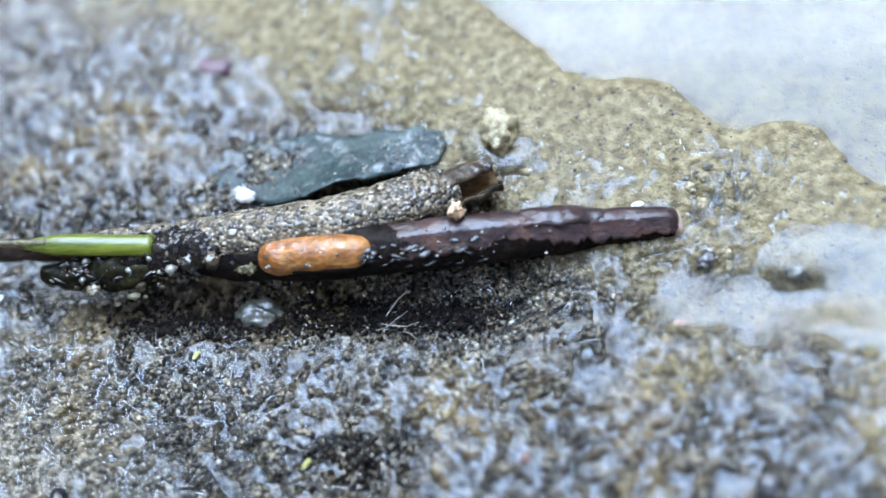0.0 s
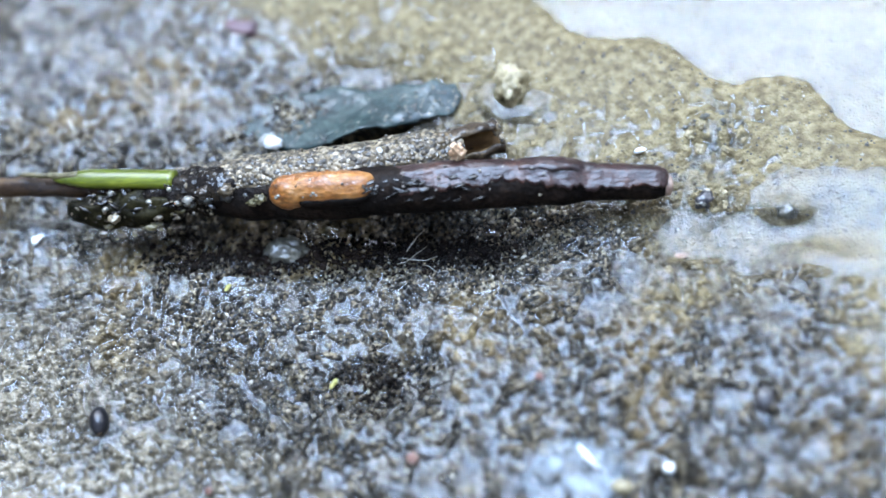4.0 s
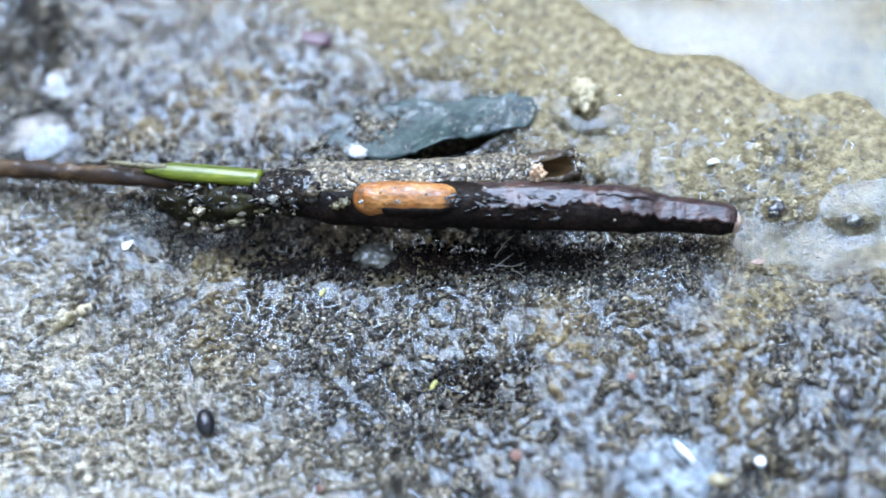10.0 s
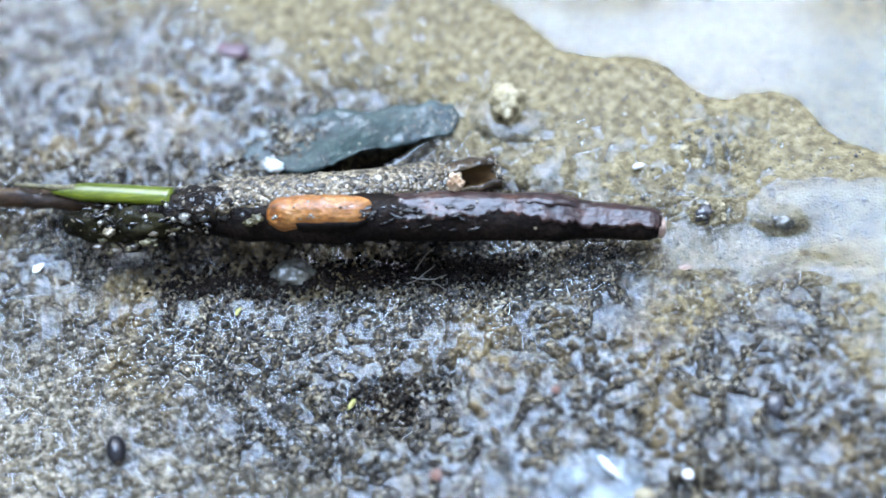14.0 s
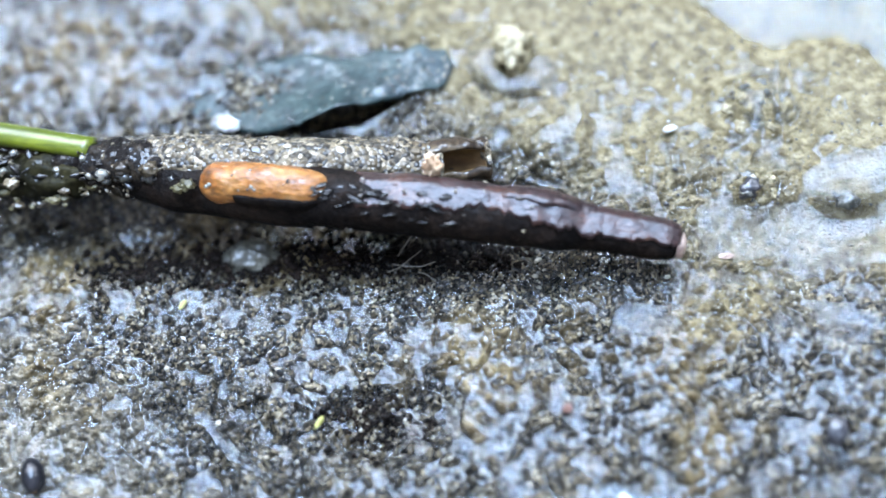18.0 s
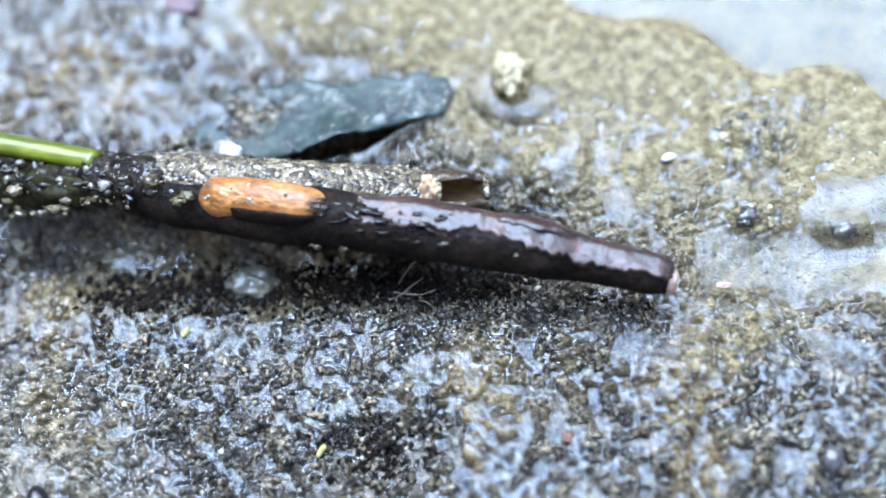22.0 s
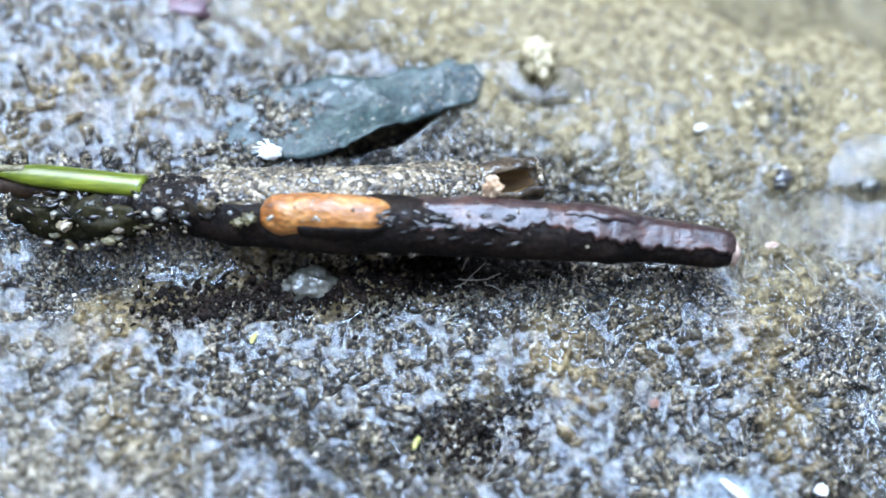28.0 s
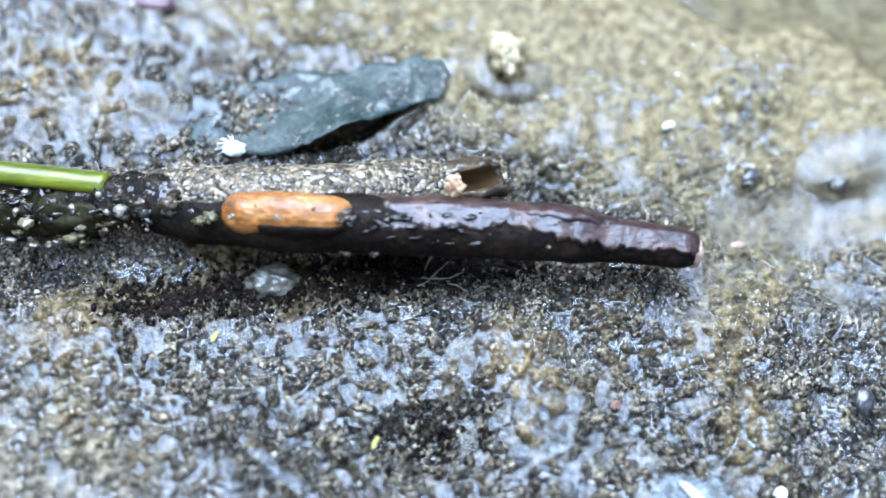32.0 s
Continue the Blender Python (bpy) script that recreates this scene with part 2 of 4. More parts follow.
CASE_GRIT = material("case_sand", [(0.010, 0.007, 0.005), (0.035, 0.024, 0.013), (0.075, 0.055, 0.030), (0.13, 0.10, 0.058), (0.26, 0.22, 0.15)], 900,
                     rough=0.35, random_tone=0.8, spread=(0.1, 0.95), coat=0.6, coat_rough=0.05, grain=0.2)
TUBE = material("sand_crust", [(0.008, 0.006, 0.004), (0.032, 0.023, 0.012), (0.085, 0.062, 0.034), (0.18, 0.137, 0.08), (0.36, 0.30, 0.21)], 500, rough=0.5, grain=0.4,
                bump=0.00004, bump_scale=7000, coat=0.9, coat_rough=0.08, wet=2600, wet_low=0.5, cells=0.62, cell_scale=5200, spread=(0.15, 0.9))
BARK = material("wet_dark_bark", [(0.010, 0.005, 0.006), (0.026, 0.011, 0.010), (0.075, 0.032, 0.02)], 1100, stretch=1.6, rough=0.45, grain=0.5,
                bump=0.00005, bump_scale=5200, coat=0.62, coat_rough=0.12, coat_ior=1.5, bump2=0.00005, bump2_scale=1500, specular=0.2)
AMBER = material("amber_wood", [(0.06, 0.017, 0.003), (0.20, 0.066, 0.010), (0.30, 0.122, 0.026), (0.40, 0.24, 0.12)], 800, stretch=1.8, rough=0.45, grain=0.4, bump=0.00008,
                 bump_scale=5000, coat=0.8, coat_rough=0.10, wet=3800, wet_low=0.54, coat_ior=1.5, sss=0.1, bump2=0.00006, bump2_scale=1800, spread=(0.30, 0.70))
GREEN = material("fresh_green_blade", [(0.024, 0.036, 0.001), (0.075, 0.095, 0.002), (0.165, 0.185, 0.012)], 1100, stretch=8.0, bump=0.00002, bump_scale=2500, rough=0.35, grain=0.2, coat=0.35, coat_rough=0.12)
TWIG = material("brown_rootlet", [(0.008, 0.004, 0.002), (0.030, 0.015, 0.006), (0.085, 0.050, 0.020)], 1200, rough=0.6, grain=0.4, bump=0.00005,
                bump_scale=2600, coat=0.7, wet=2600, wet_low=0.58, coat_rough=0.12, specular=0.2, stretch=2.5)
OLIVE = material("olive_scrap", [(0.003, 0.0026, 0.0015), (0.008, 0.007, 0.003), (0.026, 0.022, 0.009)], 700, rough=0.5, grain=0.4, bump=0.00004, bump_scale=3500, coat=0.7, coat_rough=0.05, specular=0.05, bump2=0.0001, bump2_scale=1500, wet=3600, wet_low=0.62)
HAIR = material("pale_root_hair", [(0.07, 0.058, 0.04), (0.16, 0.14, 0.11)], 900, rough=0.4, coat=1.0, coat_rough=0.05)
PINK = material("pinkish_chip", [(0.45, 0.25, 0.12), (0.68, 0.45, 0.28), (0.75, 0.6, 0.4)], 900, rough=0.4, coat=0.4)
SLATE = material("slate_green_leaf", [(0.006, 0.011, 0.012), (0.020, 0.034, 0.033), (0.060, 0.080, 0.070)], 600, rough=0.4, grain=0.5, bump=0.00006,
                 bump_scale=4200, coat=0.8, coat_rough=0.12, wet=1500, wet_low=0.56, bump2=0.00012, bump2_scale=1500, specular=0.25)
TAN_STONE = material("tan_grit_stone", [(0.11, 0.083, 0.04), (0.24, 0.195, 0.105), (0.36, 0.30, 0.19)], 1200, rough=0.6, grain=0.35, bump=0.00008, bump_scale=3500, coat=0.3)
GREY_STONE = material("grey_stone", [(0.02, 0.02, 0.016), (0.07, 0.066, 0.05), (0.18, 0.17, 0.13)], 900, rough=0.45, grain=0.4, bump=0.00005, bump_scale=4000, coat=0.8)
SEED = material("black_seed", [(0.006, 0.006, 0.008), (0.014, 0.013, 0.015)], 600, rough=0.35, coat=0.7, coat_rough=0.05, specular=0.1)
WHITE = material("white_quartz", [(0.7, 0.7, 0.68), (0.85, 0.85, 0.84)], 900, rough=0.3, coat=0.8, sss=0.2)
WAD = material("black_wet_wad", [(0.004, 0.003, 0.003), (0.010, 0.008, 0.007), (0.03, 0.022, 0.014)], 1500, rough=0.6, grain=0.5, bump=0.00006, bump_scale=5000,
               coat=1.0, coat_rough=0.05, specular=0.03, bump2=0.00008, bump2_scale=2400, wet=4200, wet_low=0.52)
GLINT = material("wet_black_gloss", [(0.003, 0.003, 0.004), (0.008, 0.007, 0.007), (0.02, 0.016, 0.012)], 1200, rough=0.6, coat=0.9, coat_rough=0.05, specular=0.1, bump=0.00003, bump_scale=3000)
QUARTZ = material("clear_quartz", [(0.02, 0.02, 0.017), (0.06, 0.058, 0.048), (0.18, 0.17, 0.14)], 900, rough=0.3, random_tone=0.8, coat=0.6, coat_rough=0.04, sss=0.2)
LINING = material("smooth_brown_lining", [(0.04, 0.021, 0.008), (0.10, 0.056, 0.021), (0.16, 0.10, 0.04)], 600, stretch=3.0, rough=0.6, grain=0.25, bump=0.00003, bump_scale=3000, coat=0.0, specular=0.2)
CORE = material("black_wet_wood", [(0.003, 0.0025, 0.0025), (0.007, 0.005, 0.004), (0.016, 0.010, 0.007)], 700, rough=0.7, grain=0.5, bump=0.00005,
                bump_scale=3500, coat=0.05, coat_rough=0.08, specular=0.05, bump2=0.00025, bump2_scale=1300)
CUT = material("pale_cut_wood", [(0.22, 0.13, 0.10), (0.45, 0.33, 0.26)], 1500, rough=0.5, grain=0.3, coat=0.5)
STUB = material("brown_stub", [(0.008, 0.005, 0.003), (0.032, 0.020, 0.011), (0.11, 0.078, 0.043)], 1000, rough=0.5, grain=0.5, bump=0.00004, bump_scale=3000, coat=0.9, wet=3000, wet_low=0.54, coat_rough=0.06, specular=0.2)
RIM = material("sandy_crust", [(0.02, 0.017, 0.007), (0.075, 0.062, 0.024), (0.17, 0.145, 0.065)], 1800, rough=0.5, grain=0.4, bump=0.00006, bump_scale=5000, coat=0.15)
RUST = material("reddish_mineral", [(0.09, 0.038, 0.026), (0.17, 0.085, 0.06)], 1500, rough=0.4, grain=0.3, coat=0.2)
DARK_STONE = material("dark_stone", [(0.008, 0.008, 0.01), (0.025, 0.024, 0.028), (0.05, 0.04, 0.04)], 1200, rough=0.35, grain=0.4, coat=0.8, coat_rough=0.08)
YELLOW = material("yellow_speck", [(0.22, 0.22, 0.04), (0.42, 0.38, 0.12)], 900, rough=0.5, coat=0.4)
PURPLE = material("plum_scrap", [(0.04, 0.022, 0.03), (0.09, 0.045, 0.06), (0.14, 0.09, 0.09)], 700, rough=0.5, grain=0.3, coat=0.15)
FILM = material("pale_membrane", [(0.14, 0.18, 0.21), (0.30, 0.35, 0.39)], 500, rough=0.35, coat=0.3, coat_rough=0.1, bump=0.0001, bump_scale=1500)


def see_through(m, low, high, scale):
    """Lets light through a surface unevenly, as a thin skin does."""
    n, l = m.node_tree.nodes, m.node_tree.links
    no = n.new("ShaderNodeTexNoise")
    no.inputs["Scale"].default_value, no.inputs["Detail"].default_value = scale, 4
    r = n.new("ShaderNodeMapRange")
    r.inputs["From Min"].default_value, r.inputs["From Max"].default_value = 0.35, 0.65
    r.inputs["To Min"].default_value, r.inputs["To Max"].default_value = low, high
    co = n.new("ShaderNodeTexCoord")
    l.new(co.outputs["Object"], no.inputs["Vector"])
    l.new(no.outputs["Fac"], r.inputs["Value"])
    l.new(r.outputs["Result"], n["Principled BSDF"].inputs["Alpha"])


see_through(FILM, 0.0, 0.45, 1100)


# ---- noise on arrays ----
def hashed(i, j, seed):
    h = (i.astype(np.int64) * 374761393 + j.astype(np.int64) * 668265263 + seed * 1442695041) & 0x7FFFFFFF
    h = ((h ^ (h >> 13)) * 1274126177) & 0x7FFFFFFF
    return ((h ^ (h >> 16)) & 0xFFFFF) / 1048575.0


def value_noise(x, y, seed):
    i, j = np.floor(x), np.floor(y)
    u, v = x - i, y - j
    u, v = u * u * u * (u * (6 * u - 15) + 10), v * v * v * (v * (6 * v - 15) + 10)
    a, b = hashed(i, j, seed), hashed(i + 1, j, seed)
    c, d = hashed(i, j + 1, seed), hashed(i + 1, j + 1, seed)
    return (a + (b - a) * u + (c - a) * v + (a - b - c + d) * u * v) * 2 - 1


def fbm(x, y, size, seed, octaves=4, gain=0.5):
    total, amp = 0 * x, 1.0
    for k in range(octaves):
        c, s = math.cos(0.6 * k + seed), math.sin(0.6 * k + seed)
        total = total + amp * value_noise((c * x - s * y) / size + 7.3 * k, (s * x + c * y) / size - 3.1 * k, seed + k)
        size, amp = size / 2.03, amp * gain
    return total


def grains(x, y, size, seed, fill):
    """Height of half-sunk round grains of mixed size, strewn one to a cell."""
    i, j = np.floor(x / size), np.floor(y / size)
    best = np.zeros(np.shape(x))
    for di in (-1, 0, 1):
        for dj in (-1, 0, 1):
            a, b = i + di, j + dj
            r = size * (0.22 + 0.36 * hashed(a, b, seed + 3))
            dx, dy = (a + hashed(a, b, seed)) * size - x, (b + hashed(a, b, seed + 5)) * size - y
            best = np.maximum(best, np.sqrt(np.maximum(r * r - dx * dx - dy * dy, 0)) * (hashed(a, b, seed + 9) < fill))
    return best


def step(a, b, x):
    t = np.clip((x - a) / (b - a), 0, 1)
    return t * t * (3 - 2 * t)


def bump_at(x, y, cx, cy, rx, ry, h):
    return h * np.exp(-((x - cx) / rx) ** 2 - ((y - cy) / ry) ** 2)


def off_line(x, y, ax, ay, bx, by):
    t = np.clip(((x - ax) * (bx - ax) + (y - ay) * (by - ay)) / ((bx - ax) ** 2 + (by - ay) ** 2), 0, 1)
    return np.hypot(x - ax - t * (bx - ax), y - ay - t * (by - ay))


def shore(x, y):
    """How far a place lies beyond the pool's edge, in cm."""
    edge = np.interp(x, [-0.3, 0.30, 0.54, 0.9, 1.12, 1.38, 1.52, 1.78, 2.4, 6], [2.3, 1.50, 1.33, 1.22, 1.10, 1.00, 0.93, 0.72, 0.25, -3])
    return (y - edge + 0.03 * value_noise(x * 4, y * 4, 91)) * 0.8


def drift(x, y):
    """1 where fine silt has smoothed the bed, towards the pool."""
    return step(0.45, 1.10, 0.6 * x + y + 0.25 * value_noise(x * 2.3, y * 2.3, 77))


def bed(x, y):
    """The bed without its grains."""
    x, y = x + 0.05 * value_noise(x * 3.3, y * 3.3, 41), y + 0.05 * value_noise(x * 3.3 + 9, y * 3.3, 42)
    z = 0.030 * fbm(x, y, 1.5, 3, 2) + 0.013 * fbm(x, y, 0.42, 11, 2)
    z = z + bump_at(x, y, 0.25, 0.985, 0.13, 0.13, 0.035) + bump_at(x, y, 1.15, 0.71, 0.15, 0.12, 0.05) + bump_at(x, y, 1.11, 0.37, 0.07, 0.06, 0.035) + bump_at(x, y, 1.44, 0.30, 0.08, 0.06, 0.03)
    z = z + bump_at(x, y, 0.97, 0.95, 0.08, 0.07, 0.02) - bump_at(x, y, -2.66, 1.5, 0.2, 0.35, 0.25)
    z = z + 0.03 * np.exp(-(off_line(x, y, -0.98, -0.36, -0.36, -1.15) / 0.06) ** 2) - 0.03 * np.exp(-(off_line(x, y, -0.80, -0.40, -0.2, -1.2) / 0.08) ** 2)
    z = z - 0.02 * np.exp(-(off_line(x, y, -2.5, -0.5, -2.05, 0.03) / 0.05) ** 2)
    z = z - bump_at(x, y, -0.28, -0.45, 0.2, 0.13, 0.06) - bump_at(x, y, 0.9, -0.97, 0.12, 0.06, 0.06) - bump_at(x, y, 1.5, 0.17, 0.45, 0.13, 0.03)
    z = z - 0.105 * np.exp(-(off_line(x, y, -1.6, 0.35, 0.30, 0.29) / 0.19) ** 2)   # pressed down under the case
    z = z - 0.11 * np.exp(-(off_line(x, y, -0.53, 0.745, -0.20, 0.85) / 0.034) ** 2)        # hollow under the leaf's lifted edge
    z = z + 0.018 * np.exp(-(off_line(x, y, -0.54, 0.645, -0.05, 0.865) / 0.035) ** 2)
    d = shore(x, y)
    rim = step(-0.55, -0.1, d)
    return z * (1 - 0.8 * rim) + 0.006 * rim - 0.13 * step(-0.10, 0.28, d)


def runnel(x, y):
    """1 in the smooth runnel of water beyond the stick's tip."""
    d = off_line(x, y, 1.0, 0.20, 2.6, 0.06) + 0.06 * value_noise(x * 4 + 2, y * 4, 19)
    e = off_line(x, y, 1.45, 0.33, 2.6, 0.42) + 0.05 * value_noise(x * 5 + 7, y * 5, 29)
    return np.exp(-(d / 0.12) ** 4) + 0.7 * np.exp(-(e / 0.12) ** 4) * (1 - np.exp(-(d / 0.12) ** 4))


def smoothness(x, y):
    """How coarse the bed's grains lie: 1 in front of the case, less in fine silt and towards the pool."""
    return (1 - 0.45 * drift(x, y)) * (1 - 0.62 * step(-0.85, -0.2, shore(x, y))) * (1 - 0.75 * runnel(x, y)) + bump_at(x, y, 1.15, 0.71, 0.16, 0.13, 0.55) + bump_at(x, y, 1.11, 0.37, 0.10, 0.09, 0.5) + bump_at(x, y, 1.45, 0.30, 0.10, 0.08, 0.4)


def clods(x, y):
    return 0.011 * fbm(x, y, 0.17, 23, 2)


def ground_z(x, y):
    x, y = np.asarray(x, float), np.asarray(y, float)
    patch = 0.7 + 0.6 * value_noise(x * 1.9 + 5, y * 1.9, 83)
    u, v = x + 0.012 * fbm(x, y, 0.034, 45, 2), y + 0.012 * fbm(x, y, 0.034, 46, 2)      # uneven outlines
    fine = 0.0125 * fbm(x, y, 0.050, 27, 4, 0.62) + 0.42 * grains(u, v, 0.060, 31, 0.24) + patch * (0.62 * grains(u, v, 0.030, 33, 0.45) + 0.95 * grains(u, v, 0.017, 37, 0.55))
    net = np.minimum(np.abs(fbm(x, y, 0.043, 61, 2)) / 0.45, 1.6)          # furrows that hold the film in strings and nets
    return bed(x, y) + smoothness(x, y) * (clods(x, y) + fine + 0.015 * net - 0.008) - 0.010 * runnel(x, y)


def water_z(x, y):
    x, y = np.asarray(x, float), np.asarray(y, float)
    d = drift(x, y)
    film = bed(x, y) + smoothness(x, y) * 0.75 * clods(x, y)
    film = film + 0.0088 + 0.0055 * fbm(x, y, 0.36, 57, 3) + 0.0020 * fbm(x, y, 0.075, 63, 2) - 0.0070 * d
    film = film + 0.006 * np.exp(-(off_line(x, y, -1.7, 0.07, 0.2, 0.03) / 0.10) ** 2)
    film = film - 0.002 * step(1.35, 2.1, -0.64 * x - 0.77 * y) + 0.002 * step(-0.5, -1.3, x) * step(-0.3, 0.2, y)
    for cx, cy, r, h in ((1.15, 0.71, 0.20, 0.004), (1.12, 0.37, 0.13, 0.004), (0.24, 0.96, 0.14, 0.010),
                         (0.40, 0.60, 0.07, 0.012), (0.78, -0.26, 0.07, 0.012), (-1.5, -0.61, 0.10, 0.02)):
        film = film + bump_at(x, y, cx, cy, r, r * 0.85, h)
    for cx, cy, r, h in ((1.15, 0.71, 0.165, 0.010), (1.12, 0.37, 0.105, 0.009), (0.41, 0.60, 0.055, 0.014), (0.78, -0.26, 0.045, 0.014), (-1.5, -0.61, 0.085, 0.012), (0.86, -0.40, 0.07, 0.012), (0.55, 0.44, 0.10, 0.012)):
        film = film + np.maximum(0.1 + 1.2 * value_noise(x * 6 + 3 * cx, y * 6, 33), 0) * h * np.exp(-((np.hypot(x - cx, (y - cy) * 1.15) - r) / 0.022) ** 2)     # raised rims of water round lumps
    collar = np.clip(0.35 - np.sin(np.arctan2(y - 0.975, x - 0.255) + 0.3), 0, 1)
    film = film + 0.020 * collar * np.exp(-((np.hypot(x - 0.255, (y - 0.975) * 1.05) - 0.13) / 0.05) ** 4)     # a thick collar of water below the tan stone
    film = film - 0.04 * np.exp(-(off_line(x, y, -0.53, 0.755, -0.20, 0.86) / 0.03) ** 2)
    film = film + 0.026 * np.exp(-(off_line(x, y, -0.54, 0.645, -0.05, 0.865) / 0.032) ** 2)
    film = film - 0.0075 * step(-0.85, -0.15, shore(x, y)) * (1 - runnel(x, y))
    w = runnel(x, y)
    film = film * (1 - w) + w * (bed(x, y) + 0.010 + 0.0012 * fbm(x, y * 3, 0.13, 71, 3))
    k = 0.0024
    film = film + k * np.logaddexp(0, (ground_z(x, y) - film) / k) - 0.62 * k        # the film creeps up the grains it touches
    return film - 0.3 * step(-0.12, 0.06, shore(x, y))


def pool_z(x, y):
    x, y = np.asarray(x, float), np.asarray(y, float)
    return -0.02 + 0.003 * value_noise(x * 2.2, y * 2.2, 14) - 0.3 * step(-0.30, -0.6, shore(x, y))


# ---- mesh helpers ----
def part(name, bm, mat, parent=None, label="", smooth=True):
    """Links a bmesh, drawn in centimetres, as one mesh object under a thing or a part."""
    bmesh.ops.scale(bm, vec=(CM, CM, CM), verts=bm.verts)
    me = bpy.data.meshes.new(name)
    bm.to_mesh(me)
    bm.free()
    if smooth:
        me.polygons.foreach_set("use_smooth", [True] * len(me.polygons))
    me.materials.append(mat)
    ob = new(name, me)
    ob.parent = parent
    if label:
        ob["label"] = label
    return ob


def sheet(name, xs, ys, height, mat):
    X, Y = np.meshgrid(xs, ys)
    Z = height(X, Y)
    n, m = len(xs), len(ys)
    co = np.stack([X, Y, Z], -1).reshape(-1, 3) * CM
    k = np.arange(n * m).reshape(m, n)
    quads = np.stack([k[:-1, :-1], k[:-1, 1:], k[1:, 1:], k[1:, :-1]], -1).reshape(-1, 4)
    me = bpy.data.meshes.new(name)
    me.vertices.add(len(co))
    me.vertices.foreach_set("co", co.ravel())
    me.loops.add(quads.size)
    me.loops.foreach_set("vertex_index", quads.ravel().astype(np.int32))
    me.polygons.add(len(quads))
    me.polygons.foreach_set("loop_start", np.arange(0, quads.size, 4, dtype=np.int32))
    me.polygons.foreach_set("use_smooth", np.ones(len(quads), bool))
    me.update(calc_edges=True)
    me.validate()
    me.materials.append(mat)
    return new(name, me)


def spread(lo, hi, pitch, far):
    """Fine steps between lo and hi, growing steps out to the far distance."""
    out, s, v = [], pitch, hi
    while v < far:
        s *= 1.35
        v += s
        out.append(v)
    low = [lo - (v - hi) for v in out]
    return np.array(low[::-1] + list(np.arange(lo, hi + pitch / 2, pitch)) + out)


def rod(points, radii, sides=16, wobble=0.0, seed=0, flat=1.0, caps=True, size=0.1):
    """A tapered tube along a line of points with uneven skin."""
    bm = bmesh.new()
    rings = []
    pts = [Vector(p) for p in points]
    for k, p in enumerate(pts):
        d = (pts[min(k + 1, len(pts) - 1)] - pts[max(k - 1, 0)]).normalized()
        side = d.cross(Vector((0, 0, 1))).normalized()
        up = side.cross(d)
        ring = []
        for s in range(sides):
            a = 2 * math.pi * s / sides
            v = p + (side * math.cos(a) + up * math.sin(a) * flat) * radii[k]
            r = 1 + wobble * noise.noise((v + Vector((seed * 3.1, 0, 0))) / size)
            ring.append(bm.verts.new(p + (v - p) * r))
        rings.append(ring)
    for a, b in zip(rings, rings[1:]):
        for s in range(sides):
            bm.faces.new((a[s], a[(s + 1) % sides], b[(s + 1) % sides], b[s]))
    if caps:
        bm.faces.new(rings[0][::-1])
        bm.faces.new(rings[-1])
    bmesh.ops.recalc_face_normals(bm, faces=bm.faces)
    return bm


def line(a, b, n, sag=0.0):
    a, b = Vector(a), Vector(b)
    return [a.lerp(b, k / n) + Vector((0, 0, sag * math.sin(math.pi * k / n))) for k in range(n + 1)]


def lump(rx, ry, rz, seed, rough=0.2, detail=3, size=0.8):
    """A rounded stone of those half sizes."""
    bm = bmesh.new()
    bmesh.ops.create_icosphere(bm, subdivisions=detail, radius=1)
    for v in bm.verts:
        k = 1 + rough * noise.fractal(v.co / size + Vector((seed * 5.7, 0, 0)), 1, 2, 3)
        v.co = Vector((v.co.x * rx, v.co.y * ry, v.co.z * rz)) * k
    return bm


def thing(name, label, category, at, group=""):
    ob = tagged(new(name), label, category, group)
    ob.location = Vector(at) * CM
    return ob


def zed(x, y):
    return float(ground_z(x, y))


# ---- the bed and its water ----
def zones(far, *stops):
    """Steps of the given pitch between stops (from, pitch, to, pitch, to ...), and growing steps out to the far distance."""
    mid = [stops[0]]
    for pitch, to in zip(stops[1::2], stops[2::2]):
        n = max(1, round((to - mid[-1]) / pitch))
        mid += list(np.linspace(mid[-1], to, n + 1)[1:])
    rim, step_out, v = [], 0.012, 0.0
    while v < far:
        step_out *= 1.35
        v += step_out
        rim.append(v)
    return np.array([mid[0] - v for v in rim[::-1]] + mid + [mid[-1] + v for v in rim])


BED_X = zones(300, -3.0, 0.011, -2.2, 0.0048, 1.7, 0.011, 2.2)
BED_Y = zones(300, -1.5, 0.011, -0.85, 0.0048, 0.62, 0.008, 1.2, 0.014, 2.2)
ground = sheet("ground", BED_X, BED_Y, ground_z, SILT)
tagged(ground, "wet grey and tan sandy silt with lumps and furrows", "ground", kind="structure")
water = sheet("water", BED_X, BED_Y, water_z, WATER)
tagged(water, "thin clear film of water over silt, reflecting cloud", "water", kind="structure")
pool = sheet("water_pool", spread(-0.6, 2.4, 0.03, 300), spread(0.2, 2.4, 0.03, 300), pool_z, POOL)
tagged(pool, "shallow pool of clear water mirroring white cloud", "water", kind="structure")

SKY_BLOCK = material("sky_block_dark", [(0.012, 0.010, 0.007), (0.03, 0.026, 0.016), (0.05, 0.05, 0.025)], 18, rough=0.9, grain=0.5)


